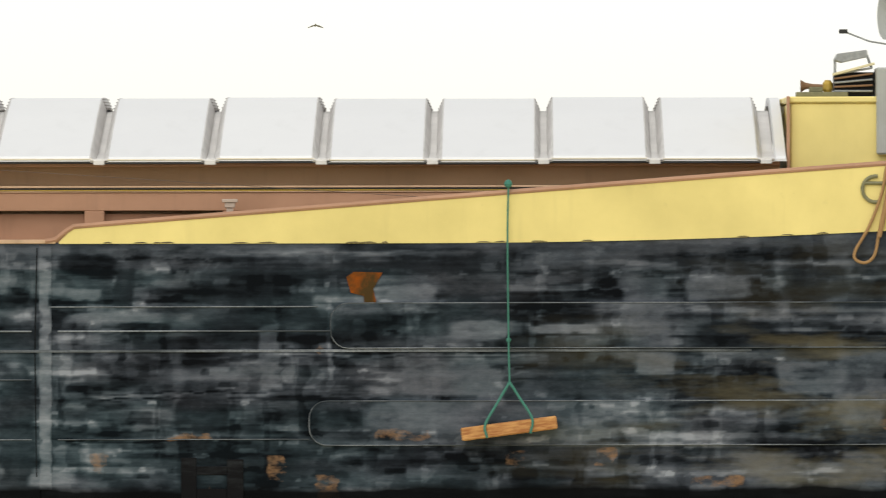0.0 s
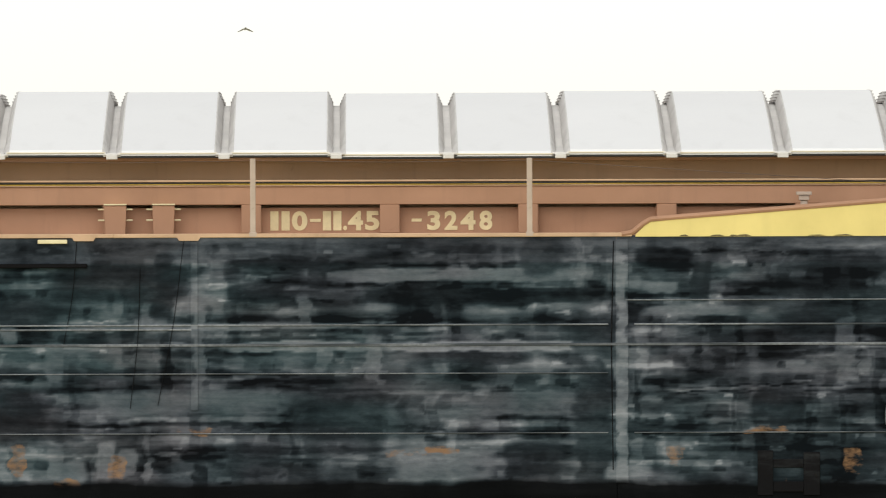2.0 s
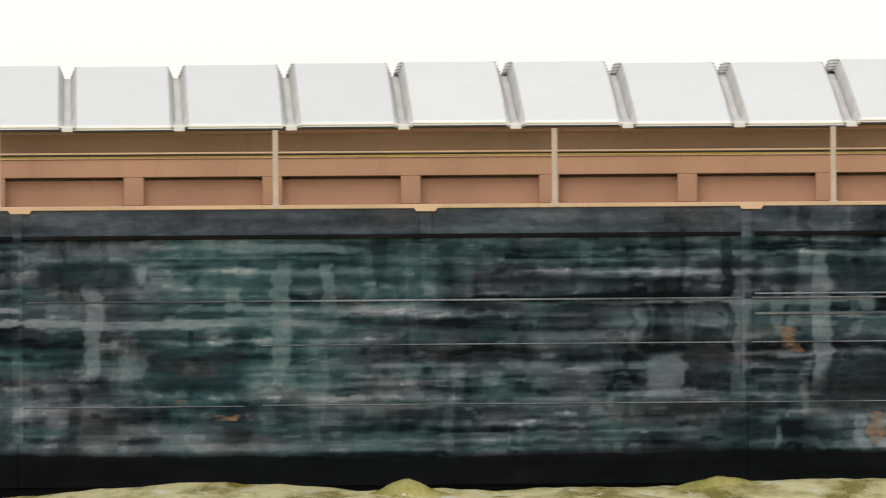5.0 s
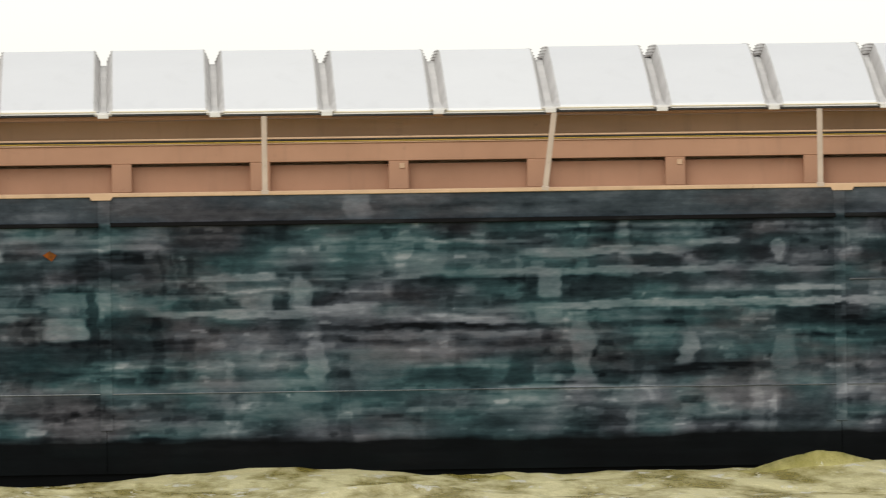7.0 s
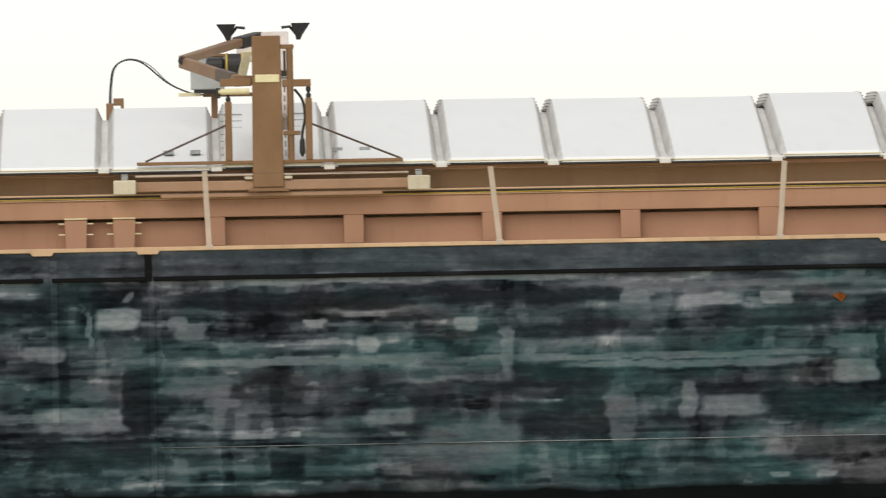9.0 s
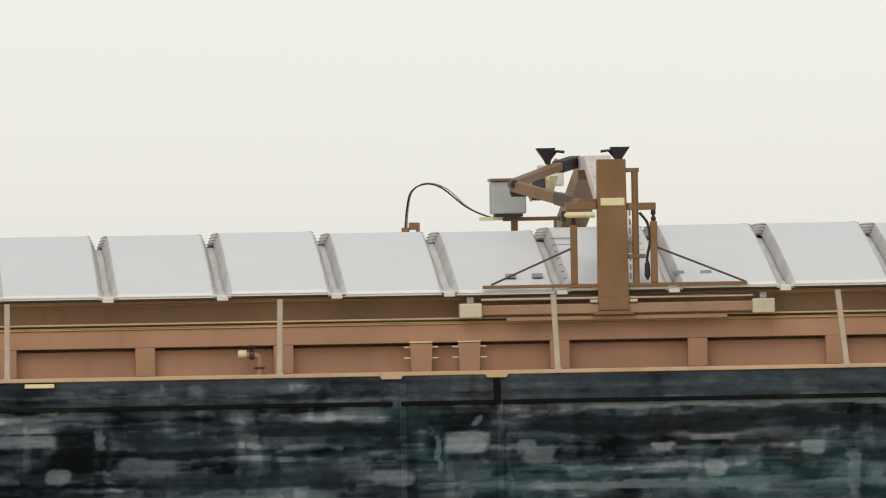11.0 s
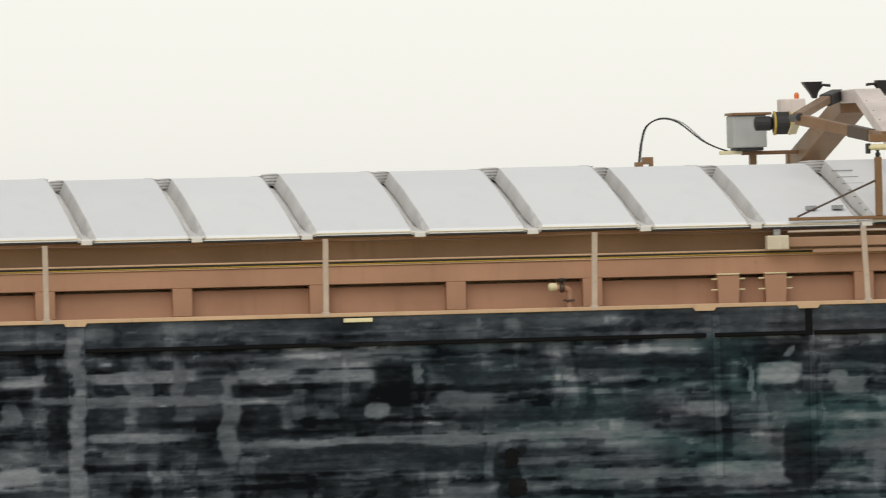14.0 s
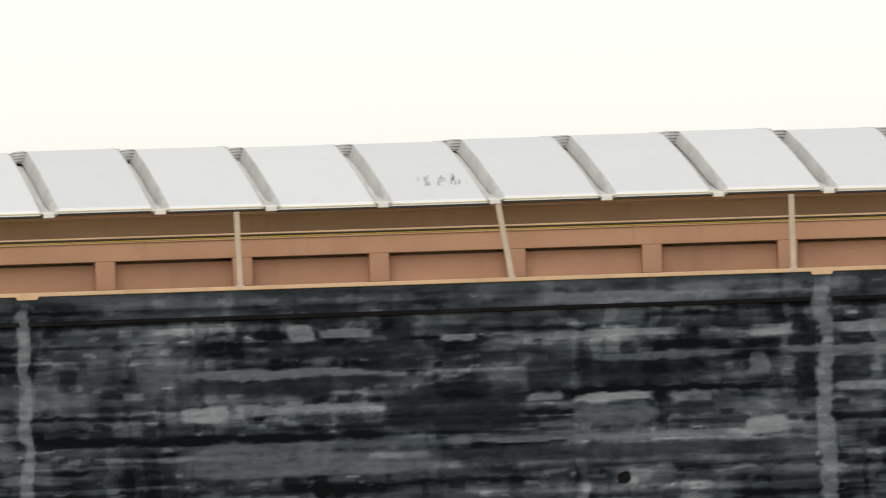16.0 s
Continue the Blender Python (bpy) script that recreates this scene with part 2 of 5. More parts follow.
def lathe(profile, sides=20, m=None):
    """A turned body about z from (radius, height) pairs."""
    bm = bmesh.new()
    rings = []
    for r, z in profile:
        rings.append([bm.verts.new((r * math.cos(math.tau * k / sides), r * math.sin(math.tau * k / sides), z)) for k in range(sides)])
    for A, B in zip(rings, rings[1:]):
        for k in range(sides):
            bm.faces.new((A[k], A[(k + 1) % sides], B[(k + 1) % sides], B[k]))
    bm.faces.new(list(reversed(rings[0])))
    bm.faces.new(rings[-1])
    if m is not None:
        bm.transform(m)
    return bm


def prism(outline, y0, y1, bevel=0.0):
    """A plate of the (x, z) outline from y0 to y1."""
    bm = bmesh.new()
    a = [bm.verts.new((x, y0, z)) for x, z in outline]
    b = [bm.verts.new((x, y1, z)) for x, z in outline]
    bm.faces.new(a)
    bm.faces.new(list(reversed(b)))
    n = len(a)
    for i in range(n):
        bm.faces.new((a[i], b[i], b[(i + 1) % n], a[(i + 1) % n]))
    if bevel:
        bmesh.ops.bevel(bm, geom=list(bm.edges), offset=bevel, segments=1, affect="EDGES", clamp_overlap=True)
    return bm


def mesh_of(name, bm, material, smooth=False):
    bmesh.ops.recalc_face_normals(bm, faces=list(bm.faces))
    me = bpy.data.meshes.new(name)
    bm.to_mesh(me)
    bm.free()
    me.materials.append(material)
    if smooth:
        me.polygons.foreach_set("use_smooth", [True] * len(me.polygons))
    return me


def part(name, bm, material, parent, label="", smooth=False):
    """One mesh object under a thing or a part; bm may be a mesh that is shared."""
    ob = new(name, bm if isinstance(bm, bpy.types.Mesh) else mesh_of(name, bm, material, smooth))
    ob.parent = parent
    return tagged(ob, label)


# ---- the river: one sheet to the horizon ----
def swell(x, y):
    near = math.exp(-((y + 6) / 14.0) ** 2)
    p = Vector((x * 0.42, y * 0.16, 0.0))
    a = noise.noise(p) * 0.11 + noise.noise(p * 2.3 + Vector((7, 3, 0))) * 0.055 + noise.noise(p * 5.7) * 0.030 + noise.noise(p * 11.0) * 0.016
    a += 0.04 * math.sin(x * 0.9 + y * 0.25)
    return a * (0.25 + 0.75 * near) - 0.025


def spread(fine0, fine1, step, far):
    core = list(np.arange(fine0, fine1 + 1e-6, step))
    left, right, d = [], [], step
    x0, x1 = fine0, fine1
    while x1 < far or x0 > -far:
        d *= 1.35
        x0, x1 = x0 - d, x1 + d
        left.append(x0)
        right.append(x1)
    return left[::-1] + core + right


def build_water():
    xs, ys = spread(-10, 26, 0.09, 3500), spread(-16, 0, 0.13, 3500)
    verts = [(x, y, swell(x, y) if abs(x) < 120 and abs(y) < 120 else -0.03) for y in ys for x in xs]
    w = len(xs)
    faces = [(j * w + i, j * w + i + 1, (j + 1) * w + i + 1, (j + 1) * w + i) for j in range(len(ys) - 1) for i in range(w - 1)]
    me = bpy.data.meshes.new("water")
    me.from_pydata(verts, [], faces)
    me.materials.append(M_WATER)
    me.polygons.foreach_set("use_smooth", [True] * len(me.polygons))
    tagged(new("water", me), "silty olive-brown river water with short choppy waves", "river", kind="structure")


build_water()


def wave_crest(length, width, height, seed, foamy=False):
    """A hump of water with a sharp, uneven crest."""
    bm = bmesh.new()
    nx, ny = 46, 26
    rows = []
    for j in range(ny + 1):
        v = 2 * j / ny - 1
        row = []
        for i in range(nx + 1):
            u = 2 * i / nx - 1
            ridge = ((1 - abs(u) ** 1.6) ** 1.2 if foamy else 0.45 * math.cos(u * math.pi / 2) ** 2 + 0.55 * (1 - abs(u)) ** 1.5) * math.exp(-(v * 2.0) ** 2)
            n = noise.noise(Vector((u * 3 + seed, v * 2, 0))) * 0.3 + noise.noise(Vector((u * 9, v * 6 + seed, 0))) * 0.12
            row.append(bm.verts.new((u * length / 2, v * width / 2, height * ridge * (1 + n * (0.6 if not foamy else 1.6)) - 0.14 - 0.3 * max(abs(u), abs(v)) ** 5)))
        rows.append(row)
    for A, B in zip(rows, rows[1:]):
        for i in range(nx):
            bm.faces.new((A[i], A[i + 1], B[i + 1], B[i]))
    return tagged(new("wave_crest", mesh_of("wave_crest", bm, M_FOAM if foamy else M_CREST, True)), "breaking crest of white foam on the river" if foamy else "sharp olive wave crest rising against the hull", "wave", "waves along the hull")


WAVES = []
for kx, ky, kl, kh, rows in (
    # x, y, length, height, then (seconds, drift, rise)
    (3.65, -2.6, 2.9, 0.40, ((0, 0.6, -0.3), (5.6, 0.1, -0.14), (6.0, 0.08, -0.09), (6.5, 0.0, 0.06), (6.8, 0.25, -0.12), (7.0, 0.4, -0.30), (16, 2, -0.3))),
    (8.0, -2.4, 3.4, 0.36, ((0, -2, -0.3), (6.0, -0.6, -0.08), (6.5, -0.6, -0.06), (7.0, -0.3, -0.02), (7.5, 0.2, -0.08), (8.5, 0.9, -0.25), (16, 3, -0.3))),
    (3.5, -2.5, 1.8, 0.36, ((0, -1, -0.3), (7.2, -0.4, -0.25), (8.0, -0.02, -0.04), (8.6, 0.6, -0.2), (16, 2, -0.3))),
    (7.4, -2.7, 2.6, 0.38, ((0, -2, -0.3), (7.4, -0.4, -0.25), (8.0, 0.0, -0.02), (8.7, 0.7, -0.2), (16, 2, -0.3))),
    (2.8, -2.5, 3.4, 0.30, ((0, -1.2, -0.2), (3.0, -0.3, -0.15), (3.5, 0.0, -0.06), (4.2, 0.5, -0.1), (5.2, 0.9, -0.25), (16, 3, -0.3))),
    (6.7, -2.5, 3.6, 0.32, ((0, -1.2, -0.2), (3.0, -0.3, -0.12), (3.5, 0.0, -0.02), (4.2, 0.5, -0.1), (5.2, 0.9, -0.25), (16, 3, -0.3))),
):
    WAVES.append((wave_crest(kl, 2.6, kh, kx), [(t, pose(kx + dx, ky, dz)) for t, dx, dz in rows]))
# short breaking crests: x, length, top, seconds
for kx, kl, top, tp in ((0.05, 1.3, 0.03, 2.5), (-1.0, 2.0, -0.03, 3.0), (3.3, 1.0, -0.08, 3.0), (8.2, 1.9, -0.03, 3.0)):
    rows = ((0, -0.6, -0.4), (tp - 0.35, -0.1, -0.35), (tp, 0, top), (tp + 0.3, 0.15, -0.35), (16, 1, -0.4))
    WAVES.append((wave_crest(kl, 1.6, 0.27, kx, True), [(t, pose(kx + dx, -2.6, dz)) for t, dx, dz in rows]))

# ---- the barge ----
barge = tagged(new("barge"), "inland cargo barge, scraped black hull, brown coaming, pale hatch covers", "barge")
SIDE, FAR_SIDE = -0.80, 10.65
STERN, BOW = -92.0, 17.5


def sheer(x):
    """Height of the hull's upper edge."""
    return 3.20 + 0.0036 * max(0.0, x - 4.0) ** 2 * (1 + 0.03 * max(0.0, x - 4.0))


def flare(x):
    """Inset of the side towards the ends."""
    if x > 11.0:
        return 5.2 * ((x - 11.0) / 6.5) ** 2
    return 1.6 * ((-82 - x) / 10.0) ** 2 if x < -82 else 0.0


def build_hull():
    bm = bmesh.new()
    xs = [STERN + 0.5 * i for i in range(int((BOW - STERN) * 2) + 1)]
    zs = (-1.1, 0.0, 0.4, 0.9, 1.4, 1.9, 2.4, 2.84, 2.88, None)
    loops = []
    for x in xs:
        near, far = [], []
        for z in zs:
            zz = sheer(x) if z is None else z
            near.append(bm.verts.new((x, SIDE + 0.035 + flare(x), zz)))
            far.append(bm.verts.new((x, FAR_SIDE - flare(x), zz)))
        loops.append(near + far[::-1])
    for A, B in zip(loops, loops[1:]):
        n = len(A)
        for k in range(n):
            bm.faces.new((A[k], B[k], B[(k + 1) % n], A[(k + 1) % n]))
    bm.faces.new(loops[0])
    bm.faces.new(list(reversed(loops[-1])))
    return part("hull", bm, M_HULL, barge, "scraped black and petrol-green steel hull with rust", True)


hull = build_hull()

# rubbed (+) and tarred (-) places, plate by plate from aft: along, height, half length, half height, tone
MARKS = []
MARKS += [
    (-49.96, 1.76, 0.29, 0.1, 0.9), (-49.1, 2.06, 1.14, 0.07, -0.5), (-49.06, 2.2, 1.17, 0.05, 0.5), (-48.77, 2.67, 0.15, 0.1, 0.8),
    (-48.71, 1.8, 0.81, 0.05, 0.7), (-48.7, 1.22, 1.56, 0.2, 0.3), (-48.36, 2.47, 0.88, 0.08, -0.6), (-48.27, 2.67, 0.31, 0.05, 0.6),
    (-47.71, 1.22, 0.39, 0.03, 0.7), (-47.64, 2.6, 0.16, 0.16, -0.6), (-47, 1.74, 0.81, 0.28, -0.6), (-46.91, 2.55, 0.23, 0.02, 0.9),
]
MARKS += [
    (-45.98, 1.84, 0.2, 0.05, 0.8), (-45.9, 2.1, 0.26, 0.15, -0.5), (-45.33, 1.34, 1.63, 0.03, 0.5), (-45.29, 2.55, 0.98, 0.03, 0.8),
    (-45.24, 1.19, 2.18, 0.08, -0.3), (-45.16, 1.6, 0.49, 0.1, 0.3), (-45.15, 1.81, 0.49, 0.05, 1), (-44.89, 2.97, 1.24, 0.07, 0.6),
    (-44.85, 2.1, 0.78, 0.15, -0.6), (-44.51, 2.29, 0.85, 0.04, 0.3), (-44.27, 1.64, 0.33, 0.06, -0.5), (-44.23, 1.78, 0.23, 0.05, 0.7),
    (-43.44, 2.16, 0.11, 0.13, 0.6), (-43.38, 1.42, 0.29, 0.08, 0.9), (-43.32, 1.43, 0.26, 0.1, 0.8), (-43.22, 2.54, 0.33, 0.07, 0.7),
    (-43.18, 2.52, 0.39, 0.03, 0.8), (-42.92, 2.21, 0.07, 0.59, -0.7), (-42.85, 2.2, 0.05, 0.49, -0.7), (-42.35, 2.06, 0.23, 0.13, -0.6),
]
MARKS += [
    (-41.98, 1.84, 0.57, 0.05, 0.7), (-41.98, 2.29, 1.17, 0.04, 0.5), (-41.91, 2.34, 0.16, 0.39, 0.6), (-41.88, 2.54, 0.68, 0.07, 0.8),
    (-41.76, 2.08, 0.23, 0.13, -0.6), (-41.45, 2.46, 0.07, 0.26, 0.4), (-40.89, 2.05, 0.11, 0.52, 0.7), (-40.54, 2.03, 0.26, 0.18, -0.8),
    (-40.53, 2.37, 0.39, 0.07, -0.8), (-40.43, 2.55, 0.36, 0.05, 0.7), (-39.52, 2.52, 0.37, 0.06, 0.7),
]
MARKS += [
    (-39.36, 2.01, 0.26, 0.13, -0.7), (-39.16, 2.09, 0.13, 0.08, 0.6), (-39.1, 1.55, 1.43, 0.13, -0.4), (-38.85, 2.49, 0.29, 0.16, -0.7),
    (-38.67, 2.52, 0.05, 0.13, 0.8), (-38.13, 2.21, 0.36, 0.1, 0.4), (-38.11, 1.74, 2.67, 0.04, 0.6), (-37.79, 2.4, 0.55, 0.1, -0.6),
    (-37.66, 1.31, 0.13, 0.27, -0.8), (-36.98, 2, 1.3, 0.08, -0.4), (-36.17, 2.59, 1.04, 0.07, -0.6), (-35.84, 1.28, 1.14, 0.05, 0.4),
    (-35.29, 2.02, 0.23, 0.08, 0.6),
]
MARKS += [
    (-34.87, 1.25, 0.55, 0.13, 0.7), (-34.87, 2.59, 0.03, 0.1, 0.7), (-34.79, 2.42, 0.03, 0.33, 0.8), (-34.75, 2.71, 0.65, 0.1, -0.6),
    (-34.72, 0.82, 0.72, 0.16, -0.4), (-34.54, 2.61, 0.36, 0.13, -0.8), (-34.45, 2.36, 0.26, 0.08, 0.9), (-34.4, 2.43, 0.26, 0.08, 0.9),
    (-34.34, 2.65, 0.03, 0.05, 0.8), (-34.19, 1.47, 0.2, 0.42, -0.8), (-33.75, 2.33, 0.1, 0.07, 0.6), (-33.62, 2.24, 0.16, 0.1, 0.5),
    (-33.53, 1.62, 0.33, 0.13, 0.4), (-33.28, 1.43, 0.2, 0.05, 0.5), (-32.89, 1.04, 0.26, 0.04, 0.7), (-32.51, 0.65, 0.2, 0.16, -0.8),
    (-32.41, 2.59, 1.43, 0.11, -0.7), (-32.32, 1.89, 1.6, 0.04, 0.7), (-32.17, 2.33, 0.11, 0.04, 0.9), (-31.6, 2.43, 0.29, 0.03, 0.8),
    (-31.57, 2.07, 0.13, 0.1, 0.9),
]
MARKS += [
    (-31.33, 1.23, 0.33, 0.08, 0.6), (-31.1, 2.83, 2.21, 0.05, 0.7), (-30.46, 2.3, 0.13, 0.07, 0.9), (-30.42, 0.87, 0.59, 0.29, 0.3),
    (-29.99, 1.97, 0.08, 0.29, 0.8), (-29.54, 2.58, 1.3, 0.07, -0.5), (-29.5, 1.12, 0.33, 0.16, -0.5), (-29.43, 1.69, 0.52, 0.15, -0.6),
    (-29.39, 2.18, 0.49, 0.07, -0.5), (-29.09, 1.36, 0.26, 0.36, -0.4), (-29.01, 2.27, 0.33, 0.16, -0.4), (-28.67, 1.19, 0.16, 0.33, 0.5),
    (-28.51, 1.89, 2.21, 0.03, 0.6), (-28.49, 2.58, 0.13, 0.11, 0.7), (-28.4, 2.63, 0.1, 0.07, 0.5),
]
MARKS += [
    (-27.89, 1.38, 0.1, 0.2, 0.8), (-27.82, 1.79, 1.53, 0.04, 0.6), (-27.64, 2.51, 0.39, 0.07, 0.9), (-27.51, 2.71, 1.82, 0.03, 0.5),
    (-27.4, 1.3, 0.33, 0.13, 0.6), (-26.93, 2.31, 0.72, 0.1, -0.5), (-26.86, 0.48, 0.1, 0.03, 0.8), (-26.85, 2.53, 0.18, 0.07, 0.8),
    (-26.82, 1.12, 0.13, 0.05, 0.7), (-26.33, 1.29, 0.68, 0.2, -0.6), (-26.28, 0.47, 0.1, 0.03, 0.8), (-25.96, 1.67, 0.26, 0.13, 0.7),
    (-25.89, 2.01, 0.46, 0.08, 0.5), (-25.65, 1.67, 0.05, 0.46, -0.7), (-25.25, 1.68, 0.26, 0.21, -0.5), (-25.13, 2.6, 0.36, 0.04, 0.5),
    (-24.16, 2.59, 0.62, 0.1, -0.5),
]
MARKS += [
    (-23.95, 1.01, 0.91, 0.04, 0.5), (-23.93, 2.25, 0.46, 0.04, 0.7), (-23.74, 1.95, 0.2, 0.08, 0.6), (-23.65, 1.82, 1.34, 0.04, 0.7),
    (-23.24, 2.05, 0.1, 0.16, 0.5), (-23.24, 2.08, 0.05, 0.2, 0.6), (-23.05, 1.27, 0.1, 0.23, 0.9), (-22.82, 1.89, 0.52, 0.03, 0.8),
    (-22.58, 3.15, 0.16, 0.16, 0.4), (-22.57, 3.12, 0.16, 0.2, 0.5), (-22.37, 1.23, 0.33, 0.26, 0.3), (-21.8, 2.09, 0.42, 0.11, -0.5),
    (-21.22, 1.72, 0.36, 0.03, 0.8),
]
MARKS += [
    (-20.71, 1.15, 0.16, 0.2, -0.5), (-20.38, 1.76, 0.16, 0.1, 0.5), (-20.34, 2.13, 0.13, 0.15, 0.8), (-19.99, 1.33, 0.1, 0.39, 0.6),
    (-19.75, 2.08, 0.33, 0.1, -0.6), (-19.75, 2.49, 0.98, 0.04, 0.7), (-19.13, 2.36, 0.29, 0.07, -0.7), (-19.1, 2.28, 2.28, 0.03, 0.6),
    (-18.77, 1.35, 0.08, 0.16, 0.7), (-18.44, 2.58, 0.33, 0.04, 0.6), (-18.25, 2.44, 0.46, 0.08, -0.7), (-17.73, 2.15, 0.26, 0.07, -0.4),
    (-17.71, 2.48, 0.05, 0.13, 0.9), (-17.68, 1.31, 0.13, 0.2, 0.4),
]
MARKS += [
    (-17.42, 0.65, 0.33, 0.26, -0.3), (-17.41, 1.73, 0.33, 0.1, -0.8), (-17.34, 2.05, 0.39, 0.03, 0.9), (-16.99, 1.88, 3.87, 0.04, 0.8),
    (-16.26, 2.46, 0.55, 0.13, -0.5), (-16.14, 1.78, 0.1, 0.55, 0.8), (-15.69, 1.38, 0.16, 0.16, 0.5), (-15.59, 2.44, 0.05, 0.11, 0.8),
    (-15.03, 1.37, 0.07, 0.1, 0.9), (-14.94, 1.34, 0.59, 0.26, -0.6), (-14.49, 2.15, 0.08, 0.16, 0.7), (-13.97, 1.95, 0.08, 0.68, 0.7),
    (-13.88, 2.74, 0.78, 0.05, 0.6), (-13.42, 2.27, 0.07, 0.29, 0.6), (-9.55, 1.3, 0.23, 0.2, 0.5), (-9.03, 1.43, 0.23, 0.33, -0.5),
]
MARKS += [
    (-8.82, 2.44, 0.05, 0.42, -0.7), (-8.67, 1.69, 0.07, 0.72, 0.4), (-8.48, 2.09, 1.37, 0.02, 0.5), (-8.26, 0.48, 0.03, 0.16, 0.6),
    (-8.22, 1.98, 0.07, 0.29, 0.5), (-7.73, 1.91, 0.1, 0.81, 0.8), (-7.26, 0.64, 0.05, 0.2, 0.9), (-7.24, 1.1, 0.46, 0.33, -0.5),
    (-7.22, 2.06, 0.08, 0.08, 0.6), (-7.17, 2.35, 0.46, 0.18, -0.6), (-6.69, 1.74, 0.1, 0.26, 0.4), (-6.66, 0.57, 0.07, 0.13, 0.7),
    (-6.52, 0.51, 0.2, 0.13, 0.6), (-6.11, 0.6, 0.1, 0.23, 0.8),
]
MARKS += [
    (-5.94, 2.53, 0.05, 0.2, 0.5), (-5.9, 2.66, 0.81, 0.23, -0.6), (-5.84, 0.6, 0.1, 0.16, 0.7), (-5.62, 0.53, 0.03, 0.1, 0.7),
    (-5.51, 2.2, 0.16, 0.13, 0.5), (-5.41, 2.52, 0.13, 0.26, -0.5), (-5.09, 1.3, 1.24, 0.15, 0.3), (-5.03, 2, 0.05, 0.72, 0.5),
    (-4.89, 2.15, 1.82, 0.03, 0.7), (-4.4, 0.63, 0.29, 0.2, -0.4), (-4.37, 2.54, 0.39, 0.11, -0.7), (-4.31, 1.28, 0.2, 0.2, 0.3),
    (-3.91, 1.92, 0.85, 0.05, 0.8), (-3.91, 2.87, 0.85, 0.04, -0.8), (-3.78, 2.32, 0.07, 0.2, 0.4), (-3.62, 2.78, 0.1, 0.2, -0.5),
    (-3.39, 1.15, 0.59, 0.33, -0.4), (-3.03, 1.8, 0.1, 0.26, 0.7),
]
MARKS += [
    (-2.22, 0.56, 0.59, 0.2, 0.6), (-1.96, 2.75, 1.5, 0.07, 0.5), (-1.86, 1.8, 0.68, 0.07, -0.5), (-1.73, 2.5, 1.47, 0.08, -0.8),
    (-1.63, 1.93, 1.43, 0.05, 0.9), (-1.18, 0.62, 0.33, 0.2, -0.5), (-1.08, 2.95, 0.23, 0.24, -0.3), (-1.02, 1.27, 0.75, 0.13, 0.3),
    (-0.47, 0.99, 0.2, 0.72, -0.4), (-0.44, 2.06, 0.23, 0.23, -0.4), (-0.05, 0.46, 0.29, 0.07, 0.7), (0.3, 2.61, 0.18, 0.06, 0.5),
    (0.35, 2.94, 0.29, 0.13, -0.9), (0.64, 2.34, 0.59, 0.05, 0.6), (0.77, 2.65, 0.13, 0.23, -0.5),
]
MARKS += [
    (1.65, 1.24, 0.29, 0.2, -0.6), (1.76, 0.47, 0.15, 0.06, 0.7), (1.78, 0.49, 0.36, 0.23, -0.7), (2.04, 2.14, 0.42, 0.18, -0.6),
    (2.07, 2.61, 0.46, 0.13, -0.7), (2.43, 1.86, 0.1, 0.36, 0.4), (2.76, 2.41, 0.23, 0.2, -0.5), (3.25, 2.88, 1.3, 0.07, -0.5),
    (4.09, 2.59, 0.26, 0.08, 0.5), (4.22, 1.21, 0.72, 0.16, 0.3), (4.48, 1.63, 0.59, 0.2, 0.3), (4.81, 2.47, 0.39, 0.33, -0.4),
    (4.87, 2.18, 0.33, 0.1, 0.5),
]
MARKS += [
    (5.85, 2.2, 0.39, 0.05, 0.5), (6.11, 1.63, 0.65, 0.2, -0.3), (6.76, 2.34, 0.26, 0.52, 0.3), (6.89, 1.8, 0.2, 0.11, 0.5),
    (7.61, 2.66, 0.39, 0.13, 0.3), (7.8, 2.11, 0.46, 0.16, -0.8), (8.16, 0.55, 0.29, 0.23, 0.3), (8.68, 1.62, 0.42, 0.2, 0.4),
    (8.72, 2.73, 0.39, 0.2, -0.6), (9.26, 1.49, 0.29, 0.46, 0.4), (9.29, 0.58, 0.25, 0.2, 0.3),
]
# rust bleeding through low down: along, height, half length, half height
RUST = ((-6.55, 0.37, 0.15, 0.05), (-5.06, 0.95, 0.24, 0.06), (-2.55, 0.70, 0.40, 0.04), (-2.2, 0.74, 0.2, 0.03), (1.55, 0.96, 0.25, 0.06), (0.46, 0.64, 0.09, 0.15),
        (2.51, 0.61, 0.11, 0.17), (3.1, 0.35, 0.15, 0.16), (5.0, 1.03, 0.10, 0.06), (5.3, 0.68, 0.14, 0.12), (4.0, 1.0, 0.36, 0.07), (6.3, 0.72, 0.12, 0.11), (9.9, 1.12, 0.5, 0.07), (7.6, 0.45, 0.3, 0.06),
        (-7.1, 0.60, 0.07, 0.2), (-5.96, 0.5, 0.1, 0.2), (-8.1, 1.65, 0.12, 0.14), (-14.6, 0.78, 0.35, 0.03), (-15.1, 0.95, 0.07, 0.05), (3.1, 1.95, 0.14, 0.05))
FX, FZ = np.arange(-61.0, 12.0, 0.02), np.arange(-0.1, 4.0, 0.02)


